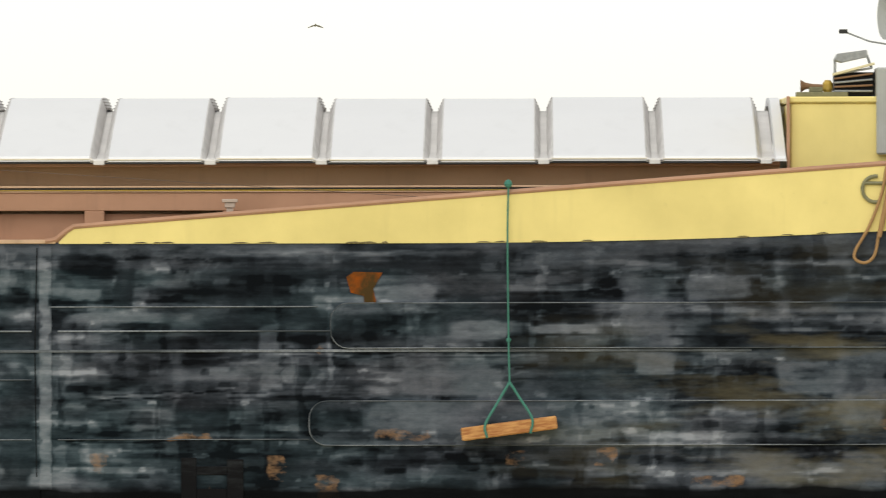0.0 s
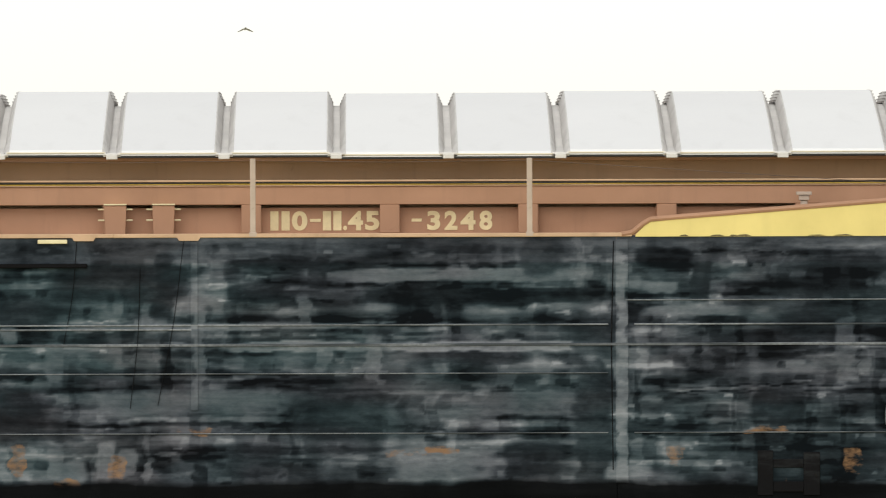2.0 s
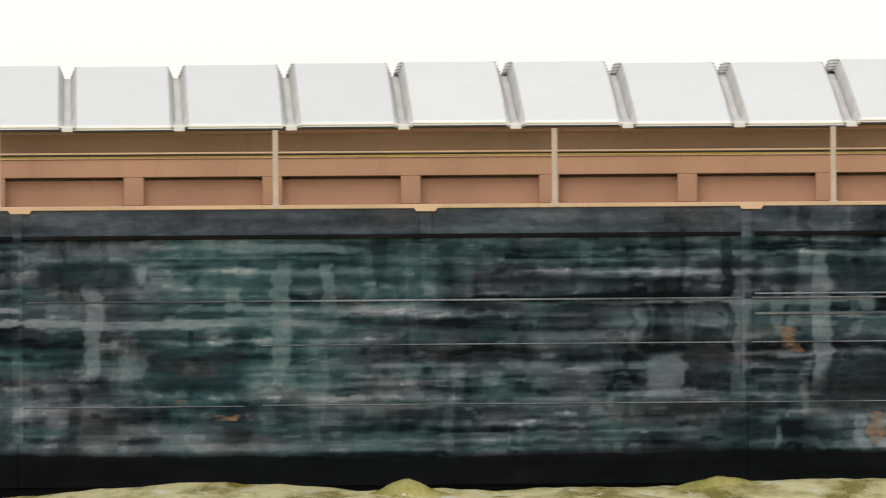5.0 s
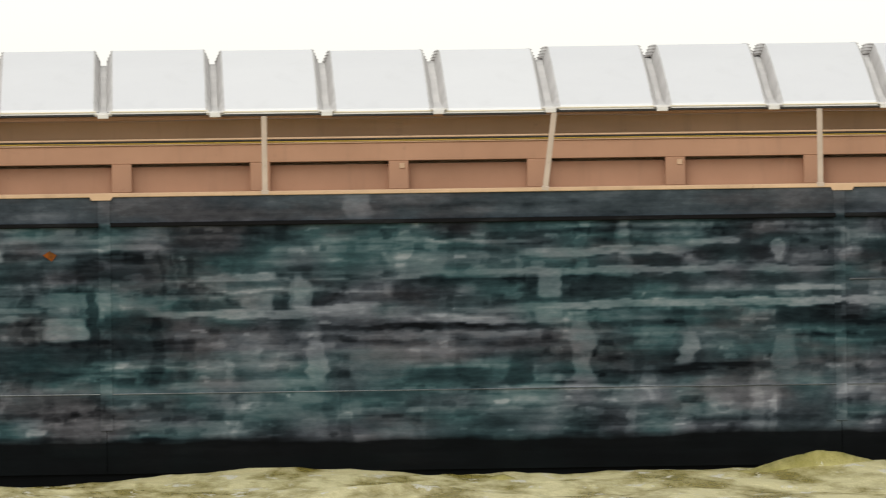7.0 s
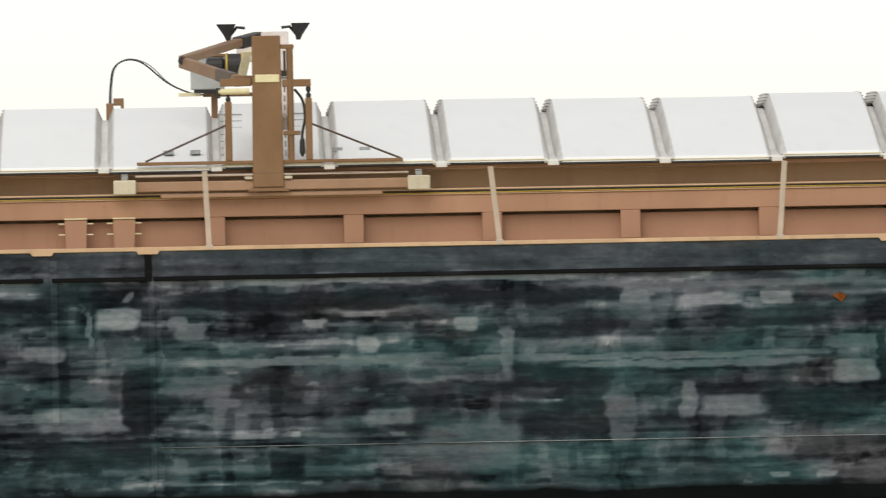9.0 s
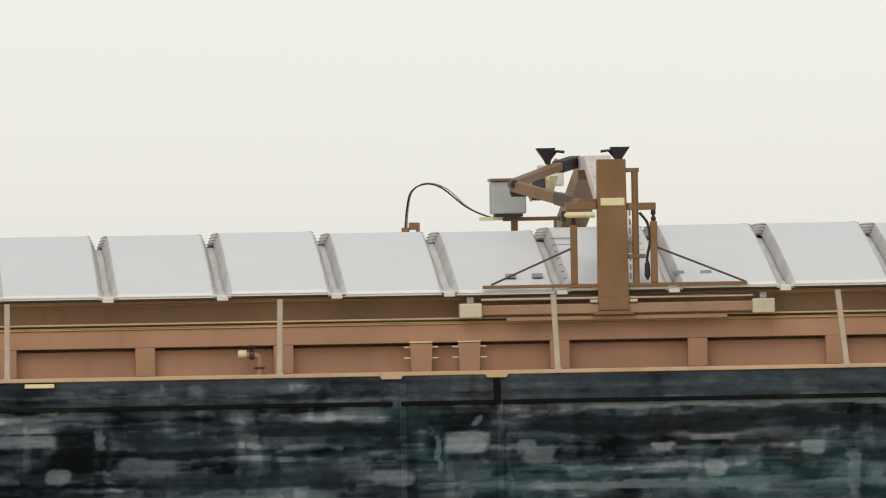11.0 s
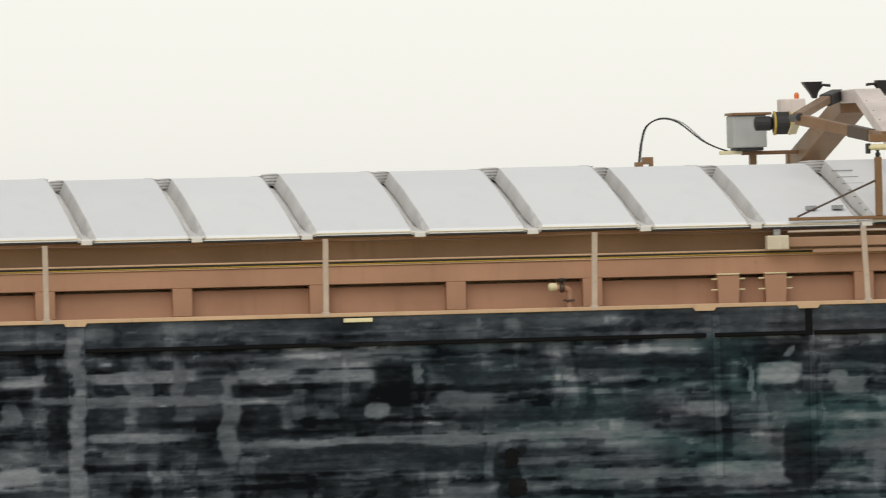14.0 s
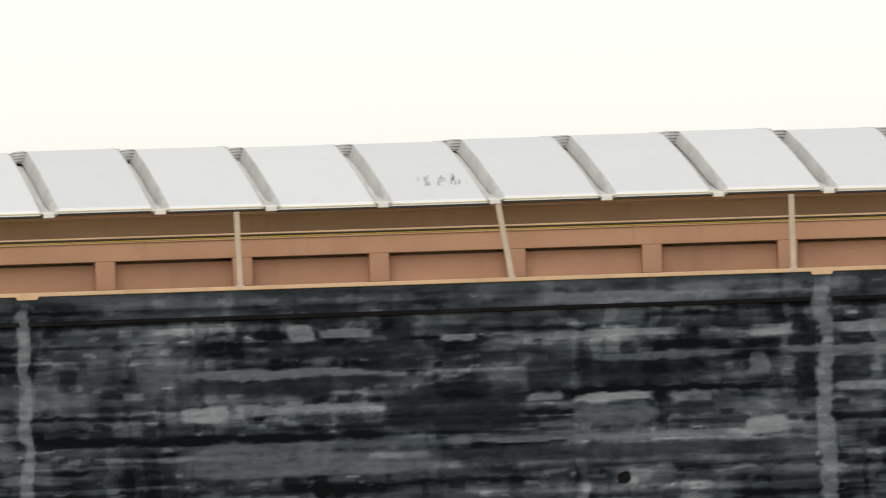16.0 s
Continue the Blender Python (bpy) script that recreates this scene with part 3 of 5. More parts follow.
def cloud(sx, sz, seed):
    """Soft random patches, about sx by sz metres, from 0 to 1."""
    u, w = (FX - FX[0]) / sx, (FZ - FZ[0]) / sz
    g = np.random.RandomState(seed).rand(int(w[-1]) + 2, int(u[-1]) + 2)
    i, j = u.astype(int), w.astype(int)
    a, b = u - i, w - j
    a, b = (a * a * (3 - 2 * a))[None, :], (b * b * (3 - 2 * b))[:, None]
    g00, g01, g10, g11 = g[np.ix_(j, i)], g[np.ix_(j, i + 1)], g[np.ix_(j + 1, i)], g[np.ix_(j + 1, i + 1)]
    return (g00 * (1 - a) + g01 * a) * (1 - b) + (g10 * (1 - a) + g11 * a) * b


WARP_X = FX[None, :] + 0.10 * (cloud(0.30, 0.22, 1) - 0.5) + 0.06 * (cloud(0.12, 0.06, 2) - 0.5)
WARP_Z = FZ[:, None] + 0.045 * (cloud(0.50, 0.20, 3) - 0.5) + 0.028 * (cloud(0.12, 0.06, 4) - 0.5)

BRISTLE = np.clip(0.25 + 1.0 * cloud(0.40, 0.045, 5) + 0.45 * (cloud(0.10, 0.05, 6) - 0.5) + 0.35 * (cloud(0.05, 0.04, 7) - 0.5), 0, 1)


def stroke(field, x, z, hw, hh, tone, blend=0.0, soft=0.02):
    """Rub one soft-edged place into the field: added to it, or pulling it towards the tone."""
    i0, i1 = np.searchsorted(FX, (x - hw - 0.25, x + hw + 0.25))
    j0, j1 = np.searchsorted(FZ, (z - hh - 0.15, z + hh + 0.15))
    if i0 == i1 or j0 == j1:
        return
    w = (slice(j0, j1), slice(i0, i1))
    d = ((abs(WARP_X[w] - x) / (hw + 0.6 * soft)) ** 5 + (abs(WARP_Z[w] - z) / (hh + 0.5 * soft)) ** 5) ** 0.2
    m = np.clip((1.05 - d) / 0.22, 0, 1) * np.clip(0.45 + 1.0 * BRISTLE[w], 0, 1)
    if blend:
        field[w] += (tone - field[w]) * m * blend
    else:
        field[w] += tone * m


def wear_field():
    rng = random.Random(23)
    v = 0.43 + 0.20 * (cloud(1.5, 0.45, 11) - 0.5) + 0.26 * (cloud(0.5, 0.20, 12) - 0.5) + 0.20 * (cloud(3.0, 0.07, 13) - 0.5) + 0.12 * (cloud(0.17, 0.6, 14) - 0.5)
    for count, hw, hh, tone in ((620, (0.25, 0.9), (0.05, 0.16), 0.12), (3400, (0.05, 0.28), (0.02, 0.08), 0.14), (4200, (0.03, 0.14), (0.008, 0.035), 0.19), (900, (0.4, 2.0), (0.010, 0.030), 0.20), (900, (0.025, 0.08), (0.10, 0.45), 0.14)):
        for k in range(count):
            stroke(v, rng.uniform(-60, 11), rng.uniform(0.3, 3.1), rng.uniform(*hw), rng.uniform(*hh), tone * rng.uniform(-1, 1), 0.0, rng.uniform(0.010, 0.030))
    for k in range(700):
        stroke(v, rng.uniform(-60, 11), rng.uniform(0.35, 3.1), rng.uniform(0.015, 0.10), rng.uniform(0.006, 0.020), rng.uniform(0.10, 0.28), 0.0, 0.010)
    # the petrol coat amidships has worn more evenly
    v = np.interp(FX, (-37, -31, -13, -8), (0.455, 0.505, 0.495, 0.455))[None, :] + (v - 0.455) * np.interp(FX, (-37, -31, -13, -8), (1.0, 0.75, 0.75, 1.0))[None, :]
    # the sheer strake is more even
    strake = np.clip((FZ - 2.87) / 0.03, 0, 1)[:, None] * np.interp(FX, (-36, -33, -12, -6), (0.35, 0.75, 0.75, 0.3))[None, :]
    v += (0.53 + 0.14 * (cloud(0.7, 0.14, 15) - 0.5) + 0.08 * (cloud(0.2, 0.1, 16) - 0.5) - v) * strake
    for x, hw in ((-0.14, 0.06), (-42.66, 0.09), (-52.01, 0.07)):
        for z in np.arange(0.45, 3.1, 0.3):
            stroke(v, x, z, hw, 0.17, 0.78, 0.7)
    for x, z, hw, hh, tone in MARKS:
        stroke(v, x, z, max(hw, 0.03), max(hh, 0.02), 0.49 + (0.42 if tone > 0 else 0.38) * tone, (0.85 if hw > hh else 0.68) if tone > 0 else 0.72)
    petrol = np.clip((cloud(1.6, 0.4, 21) * 0.7 + cloud(0.45, 0.18, 22) * 0.5 - 0.35) * 2.2, 0, 1) * np.interp(FX, (-61, -40, -36, -30, -14, -9, 12), (0.03, 0.06, 0.55, 0.9, 0.9, 0.55, 0.10))[None, :]
    petrol *= 1 - 0.8 * np.clip((FZ - 2.87) / 0.03, 0, 1)[:, None]
    rust = np.zeros_like(v)
    for x, z, hw, hh in RUST:
        stroke(rust, x, z, hw, hh, 0.31, 0.0, 0.03)
    low = np.clip((1.2 - FZ) / 0.8, 0, 1)[:, None] * np.interp(FX, (-14, -8), (0.35, 1.0))[None, :]
    rust += 0.30 * np.clip(cloud(0.4, 0.16, 31) + 0.5 * cloud(0.12, 0.08, 32) - 0.85, 0, 1) * low
    return v, petrol, rust


WEAR = wear_field()


def strip(name, x0, x1, z0, z1, proud, parent, extra=0.0, label="", corner=0.0, step=0.021):
    """A steel plate on the ship's side that carries the wear of its place; z1 None: up to the sheer line."""
    xs = np.linspace(x0, x1, max(3, int((x1 - x0) / step) + 1))
    top = np.array([sheer(x) if z1 is None else z1 for x in xs])
    r = np.maximum(corner - np.minimum(xs - x0, x1 - xs), 0.0)
    inset = corner - np.sqrt(np.maximum(corner ** 2 - r ** 2, 0.0))
    share = np.linspace(0, 1, max(3, int((top.max() - z0) / step) + 1))
    X = np.repeat(xs[None, :], len(share), 0)
    Z = (z0 + inset)[None, :] + share[:, None] * (top - 2 * inset - z0)[None, :]
    dent = 0.006 * np.sin(X * 2.3 + 1.7 * np.sin(X * 0.7)) * np.sin(Z * 2.1 + X * 0.3)
    Y = SIDE + np.array([flare(x) for x in xs])[None, :] - proud + dent
    X, Y, Z = (np.pad(a, 1, mode="edge") for a in (X, Y, Z))
    back = np.zeros_like(Y)
    back[0], back[-1], back[:, 0], back[:, -1] = 1, 1, 1, 1
    Y = Y + 0.045 * back
    h, w = X.shape
    k = np.arange(h * w).reshape(h, w)
    me = bpy.data.meshes.new(name)
    me.from_pydata(np.stack((X, Y, Z), -1).reshape(-1, 3).tolist(), [], np.stack((k[:-1, :-1], k[:-1, 1:], k[1:, 1:], k[1:, :-1]), -1).reshape(-1, 4).tolist())
    i = np.clip(((X - FX[0]) / 0.02).round().astype(int), 0, len(FX) - 1)
    j = np.clip(((Z - FZ[0]) / 0.02).round().astype(int), 0, len(FZ) - 1)
    color = np.stack((WEAR[0][j, i] + extra, WEAR[1][j, i], WEAR[2][j, i], np.ones_like(X)), -1).astype(np.float32)
    me.attributes.new("wear", "FLOAT_COLOR", "POINT").data.foreach_set("color", color.ravel())
    me.materials.append(M_HULL)
    return part(name, me, None, parent, label)


PLATES = (-60.0, -52.01, -42.66, -34.06, -25.49, -17.01, -8.59, -0.20, 11.5)
for a, b in zip(PLATES, PLATES[1:]):
    strip("hull_plate", a + 0.004, b - 0.004, 0.0, None, 0.0, hull)

# deck edge: tan gunwale bar, with tabs at the plate seams
for a, b in [(x, x + 6.0) for x in np.arange(-60.0, -0.2, 6.0)]:
    part("gunwale", boxes((a, b if b < -0.2 else -0.02, SIDE - 0.02, SIDE + 0.10, 3.19, 3.235)), M_TAN, hull)
part("side_deck", boxes((-90, 8.0, SIDE + 0.02, -0.01, 3.12, 3.205), bevel=0), M_DECK, hull)
part("far_side_deck", boxes((-90, 8.0, 9.86, FAR_SIDE - 0.02, 3.12, 3.205), bevel=0), M_DECK, hull)
part("fore_deck", boxes((8.42, 13.0, 0.6, 9.2, 3.1, 3.5), bevel=0), M_DECK, hull)

# sheer strake, a band proud of the side; black bars paint its shadow groove
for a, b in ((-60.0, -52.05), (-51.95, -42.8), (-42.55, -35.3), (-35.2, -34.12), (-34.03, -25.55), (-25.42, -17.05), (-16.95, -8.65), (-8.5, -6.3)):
    part("rubbing_bar", boxes((a, b, SIDE - 0.035, SIDE + 0.01, 2.845, 2.895), bevel=0.008), M_TAR_SHADE, hull, "black rubbing bar with the strake's shadow groove in its colour")

def rounded_rect(x0, x1, z0, z1, r):
    pts = []
    for cx, cz, a0 in ((x1 - r, z1 - r, 0), (x0 + r, z1 - r, 90), (x0 + r, z0 + r, 180), (x1 - r, z0 + r, 270)):
        for k in range(6):
            a = radians(a0 + 18 * k)
            pts.append((cx + r * math.cos(a), cz + r * math.sin(a)))
    return pts


# vertical plate seams and long horizontal weld lines
SEAMS = ((-0.14, 0.14, 0.35, 3.16), (-5.07, 0.08, 1.2, 3.14), (-8.59, 0.12, 1.2, 3.14), (-12.29, 0.13, 2.6, 3.14), (-17.01, 0.13, 0.5, 3.15), (-25.49, 0.14, 0.5, 3.15),
         (-35.18, 0.08, 1.2, 3.1), (-34.06, 0.07, 0.5, 2.84), (-42.66, 0.20, 0.2, 3.15), (-52.01, 0.15, 0.4, 3.15))
for x, w, z0, z1 in SEAMS:
    strip("plate_seam", x - w / 2, x + w / 2, z0, z1, 0.012, hull, 0.05)
part("tar_run", tube([(-0.235, SIDE - 0.004, 3.14), (-0.262, SIDE - 0.006, 2.0), (-0.245, SIDE - 0.004, 0.5)], 0.006, 6), M_TAR_SHADE, hull)
part("plate_notch", boxes((-34.13, -34.05, SIDE - 0.02, SIDE + 0.02, 2.84, 3.19)), M_TAR_SHADE, hull)
for a, b, z, h in ((-16.9, -5.1, 2.13, 0.020), (-8.5, 8.0, 1.95, 0.030), (-8.5, -0.3, 2.18, 0.018), (-14.2, -0.3, 1.62, 0.012), (-14.2, -0.3, 0.93, 0.012), (-34.0, -14.4, 0.92, 0.010),
                   (0.0, 5.3, 2.18, 0.018), (0.0, 2.9, 0.93, 0.012), (-0.1, 3.0, 2.46, 0.014)):
    part("weld_line", boxes((a, b, SIDE - 0.012, SIDE + 0.02, z - h / 2, z + h / 2), bevel=0.003), M_WELD, hull)
for x in (-25.52, -16.97, -42.66, -8.53, -5.13, -6.34, -35.31, -34.09, -12.29, -51.95):
    part("deck_tab", prism([(x - 0.14, 3.2), (x - 0.11, 3.155), (x + 0.11, 3.155), (x + 0.14, 3.2)], SIDE - 0.024, SIDE + 0.05), M_TAN, hull)
for x in (-6.70, -39.37):
    part("scupper", boxes((x - 0.17, x + 0.17, SIDE - 0.03, SIDE + 0.02, 3.125, 3.172)), M_CREAM, hull, "cream painted scupper slot")
part("rust_spot", prism([(-26.20, 2.53), (-26.12, 2.58), (-26.04, 2.53), (-26.10, 2.46)], SIDE - 0.012, SIDE + 0.02), M_RUST, hull)
part("rust_spot", prism([(4.09, 2.08), (4.10, 2.15), (4.2, 2.13), (4.17, 2.06)], SIDE - 0.012, SIDE + 0.02), M_RUST, hull)
for d in ((1.42, 1.60, 0.20, 0.72), (1.95, 2.14, 0.20, 0.70), (1.60, 1.95, 0.52, 0.62), (1.60, 1.95, 0.24, 0.36)):
    part("draught_recess", boxes((d[0], d[1], SIDE - 0.016, SIDE + 0.02, d[2], d[3])), M_TAR_SHADE, hull)


for x0, x1, z0, z1 in ((2.9, 12.0, 0.86, 1.37), (3.15, 11.5, 1.98, 2.50)):
    strip("doubling_plate", x0, x1, z0, z1, 0.03, hull, 0.04, "rounded welded doubling plate", 0.2)
    rim = [(x, SIDE - 0.028, z) for x, z in rounded_rect(x0, x1, z0, z1, 0.2)]
    part("weld_bead", tube(rim + rim[:1], 0.007, 6), M_WELD, hull)
part("rust_patch", prism([(3.33, 2.8), (3.42, 2.86), (3.75, 2.85), (3.64, 2.66), (3.68, 2.5), (3.66, 2.42), (3.54, 2.44), (3.53, 2.58), (3.38, 2.62)], SIDE - 0.012, SIDE + 0.02), M_RUST, hull, "bright orange rust patch")


def scrape_plate(x, z, hw, hh, seed):
    """A rubbed place with a ragged rim, a film proud of the side."""
    rim = []
    for k in range(64):
        a = math.tau * k / 64
        c, d = math.cos(a), math.sin(a)
        r = 1.0 / max(abs(c) ** 4 + abs(d) ** 4, 1e-6) ** 0.25
        r *= 1 + 0.22 * noise.noise(Vector((c * 2.0 + seed, d * 2.0, seed * 1.7))) + 0.22 * noise.noise(Vector((c * 9.0, d * 9.0, seed)))
        rim.append((x + hw * r * c, z + hh * r * d))
    return prism(rim, SIDE - 0.013, SIDE + 0.02)


for x, z, w, h in ((-37.62, 1.50, 0.07, 0.11), (-37.56, 1.16, 0.10, 0.10), (-45.06, 0.87, 0.07, 0.06)):
    part("tar_patch", scrape_plate(x, z, w, h, x), M_TAR_SHADE, hull)
# tar runs down from the scuppers
for a, b in (((-6.42, 3.15), (-6.58, 1.93)), ((-5.69, 2.85), (-5.81, 1.22)), ((-5.19, 3.14), (-5.49, 1.26))):
    part("tar_run", tube(curve_points([(a[0], SIDE - 0.008, a[1]), ((a[0] + b[0]) / 2 + 0.03, SIDE - 0.012, (a[1] + b[1]) / 2), (b[0], SIDE - 0.004, b[1])], 6), 0.0035, 6), M_TAR_SHADE, hull)

# ---- coaming ----
COAM0, COAM1 = -60.0, 8.35
RIB0, RIB_STEP = -1.205, 1.605
coaming = part("coaming", boxes((COAM0, COAM1, 0.12, 0.17, 3.18, 3.528), bevel=0), M_BROWN, barge, "brown painted hold coaming with recessed panels")
part("back_wall", boxes((COAM0, COAM1, 0.30, 0.34, 3.18, 3.797), bevel=0), M_DEEPBROWN, coaming)
part("far_wall", boxes((COAM0, COAM1, 9.73, 9.78, 3.18, 4.10), bevel=0), M_BROWN, coaming)
part("upper_wall", boxes((COAM0, COAM1, 0.27, 0.31, 3.80, 4.09), bevel=0), M_DEEPBROWN, coaming)
part("coaming_band", boxes((COAM0, COAM1, -0.02, 0.118, 3.565, 3.775)), M_BROWN, coaming)
part("coaming_rail", boxes((COAM0, COAM1, -0.06, 0.268, 3.83, 3.852)), M_TAN, coaming)
part("coaming_ledge", boxes((COAM0, COAM1, -0.04, 0.268, 3.776, 3.794)), M_TAN, coaming)
part("coaming_top", boxes((COAM0, COAM1, 0.05, 0.50, 4.075, 4.122)), M_BROWN, coaming)
part("coaming_foot", boxes((COAM0, -0.1, -0.02, 0.118, 3.207, 3.235)), M_BROWN, coaming)
rib_mesh = mesh_of("rib", boxes((-0.115, 0.115, -0.02, 0.26, 3.236, 3.564)), M_BROWN)
k = 0
while RIB0 + RIB_STEP * 3 - k * RIB_STEP > COAM0:
    r = part("rib", rib_mesh, None, coaming)
    r.location.x = RIB0 + RIB_STEP * 3 - k * RIB_STEP
    k += 1
# a yellow cable, and a black tube as the shadow line of the gap
for z, mat, y in ((3.801, M_CABLE, -0.04), (3.821, M_DARK, -0.045)):
    pts = [(COAM0 + i * 0.8, y + 0.01 * noise.noise(Vector((i * 0.7, z * 9, 0))), z + 0.008 * noise.noise(Vector((i * 0.37, z * 20, 3)))) for i in range(86)]
    part("cable", tube(pts, 0.008 if mat == M_CABLE else 0.011, 6), mat, coaming)

# ---- hatch covers ----
PITCH, GAP0 = 1.300, -0.819


def joint_x(i):
    """Where the joint before cover i lies: the covers do not sit quite evenly."""
    return GAP0 + PITCH * i + float(np.interp(i, (-46, -37, -34, -32.5, -30, -27, -24, -18, -11, 0, 4, 7), (-0.09, -0.09, -0.05, -0.02, -0.05, 0.03, 0.05, 0.03, 0.0, -0.01, -0.06, -0.096)))


PROFILE = [(-0.13, 4.155), (-0.10, 4.185), (1.0, 4.40), (2.4, 4.655), (3.7, 4.855), (4.1, 4.885), (4.92, 4.89), (5.74, 4.885), (6.14, 4.855), (7.44, 4.655), (8.84, 4.40), (9.94, 4.185), (9.97, 4.155)]


def sheet(x0, x1, lift, thick, squeeze=0.0):
    """A plate that follows the hatch's section, with sloping ends."""
    bm = bmesh.new()
    cols = []
    for y, z in PROFILE:
        up = lift * min(1.0, 0.08 + (z - 4.155) / 0.25)
        cols.append([bm.verts.new(p) for p in ((x0, y, max(z - thick, 4.125)), (x0 + squeeze, y, z + up), (x1 - squeeze, y, z + up), (x1, y, max(z - thick, 4.125)))])
    for A, B in zip(cols, cols[1:]):
        for i in range(4):
            bm.faces.new((A[i], A[(i + 1) % 4], B[(i + 1) % 4], B[i]))
    bm.faces.new(cols[0])
    bm.faces.new(list(reversed(cols[-1])))
    return bm


COVER_MESH = mesh_of("hatch_cover", sheet(-0.605, 0.605, 0.0, 0.13, 0.058), M_ALU)
def end_flange(side):
    """The sloping end plate of a cover, its metal darkened for the gap's shade."""
    bm = bmesh.new()
    cols = [[bm.verts.new(p) for p in ((side * 0.609, y, max(z - 0.13, 4.125)), (side * 0.551, y, z + 0.004), (side * 0.538, y, z + 0.003), (side * 0.59, y, max(z - 0.14, 4.12)))] for y, z in PROFILE]
    for A, B in zip(cols, cols[1:]):
        for i in range(4):
            bm.faces.new((A[i], A[(i + 1) % 4], B[(i + 1) % 4], B[i]))
    bm.faces.new(cols[0])
    bm.faces.new(list(reversed(cols[-1])))
    return mesh_of("end_flange", bm, M_FLANGE)


FLANGES = [end_flange(-1), end_flange(1)]
CHANNEL_MESH = mesh_of("channel", sheet(-0.10, 0.10, -0.155, 0.18), M_CHANNEL)
LIP_MESH = mesh_of("edge_lip", boxes((-0.575, 0.575, -0.142, -0.128, 4.142, 4.160)), M_LIP)
# added black strip that draws the shadow line under the cover's edge
GAP_SHADE_MESH = mesh_of("seal", boxes((-0.60, 0.60, -0.124, 0.06, 4.098, 4.152)), M_DARK)
BRACKET_MESH = mesh_of("bracket", boxes((-0.065, 0.065, -0.17, -0.02, 4.095, 4.15), (-0.10, 0.10, -0.16, -0.1, 4.14, 4.165)), M_CHANNEL)
def flange_slots(side):
    """Dark slots in a cover's end plate along the crest."""
    return boxes(*[tuple(sorted((side * (0.553 + 0.0155 * k), side * (0.562 + 0.0155 * k)))) + (3.75, 6.1, 4.866 - 0.036 * k, 4.876 - 0.036 * k) for k in range(4)], bevel=0)


SLOTS = [mesh_of("flange_slot", flange_slots(side), M_SLOT) for side in (-1, 1)]
ROLLER_MESH = mesh_of("wedge", boxes((-0.05, 0.05, -0.10, 0.02, 4.112, 4.135)), M_DARK)
for i in range(-46, 8):
    g = part("cover_joint", CHANNEL_MESH, None, barge)
    g.location.x = joint_x(i)
    part("bracket", BRACKET_MESH, None, g)
    if i == 7:
        break
    c = part("hatch_cover", COVER_MESH, None, barge, "pale aluminium hatch cover")
    c.location = ((joint_x(i) + joint_x(i + 1)) / 2, 0, 0.022 * noise.noise(Vector((i * 1.7, 0.3, 0))) + (0.012 if i % 5 < 3 else -0.012))
    c.scale.x = (joint_x(i + 1) - joint_x(i)) / PITCH
    for nm, me, dx in (("edge_lip", LIP_MESH, 0), ("end_flange", FLANGES[0], 0), ("end_flange", FLANGES[1], 0), ("flange_slot", SLOTS[0], 0), ("flange_slot", SLOTS[1], 0), ("seal", GAP_SHADE_MESH, 0),
                       ("wedge", ROLLER_MESH, -0.25), ("wedge", ROLLER_MESH, 0.3)):
        part(nm, me, None, c).location.x = dx

# ---- guard-rail posts along the deck edge, some leaning ----
POST_MESH = mesh_of("railing_post", boxes((-0.032, 0.032, SIDE - 0.012, SIDE + 0.04, 3.20, 4.10), (-0.045, 0.045, SIDE - 0.022, SIDE + 0.06, 3.195, 3.25)), M_POST)
POSTS = ((-1.20, 0), (-4.39, 0), (-7.58, 0), (-10.80, 0), (-14.02, 0), (-17.22, 0), (-20.40, 7.5), (-23.63, 0), (-26.80, 4.5), (-30.03, -6.0), (-33.38, -2.5),
         (-36.60, 1.5), (-39.74, 1), (-42.99, 0), (-46.29, -9.0), (-49.47, -1), (-52.7, 0), (-55.9, 0))
for x, lean in POSTS:
    p = part("railing_post", POST_MESH, None, barge)
    p.matrix_basis = pose(x, 0, 0) @ pose(0, 0, 3.2) @ pose(0, 0, 0, 0, lean, 0) @ pose(0, 0, -3.2)

# ---- lettering ----
def numeral(ch, x0, x1, z0, z1):
    cu = bpy.data.curves.new("numeral", "FONT")
    cu.body, cu.size, cu.extrude, cu.offset = ch, 0.3, 0.004, 0.012
    tmp = bpy.data.objects.new("numeral", cu)
    me = bpy.data.meshes.new_from_object(tmp)
    bpy.data.objects.remove(tmp)
    bpy.data.curves.remove(cu)
    xs, ys = [v.co.x for v in me.vertices], [v.co.y for v in me.vertices]
    for v in me.vertices:
        v.co.x = x0 + (v.co.x - min(xs)) / (max(xs) - min(xs)) * (x1 - x0)
        v.co.y = z0 + (v.co.y - min(ys)) / (max(ys) - min(ys)) * (z1 - z0)
    me.materials.append(M_LETTER)
    ob = new("numeral", me)
    ob.parent = coaming
    ob.matrix_basis = pose(0, 0.115, 0, 90, 0, 0)
    tagged(ob, "cream painted numeral")


for ch, x0, x1 in (("1", -4.195, -4.10), ("1", -4.065, -3.97), ("0", -3.945, -3.765), ("-", -3.735, -3.61), ("1", -3.585, -3.49), ("1", -3.465, -3.37),
                   (".", -3.35, -3.305), ("4", -3.295, -3.12), ("5", -3.095, -2.93), ("-", -2.555, -2.44), ("3", -2.375, -2.225), ("2", -2.175, -2.025),
                   ("4", -1.99, -1.815), ("8", -1.77, -1.62)):
    numeral(ch, x0, x1, 3.365 if ch == "-" else 3.265, {"-": 3.40, ".": 3.32}.get(ch, 3.49))

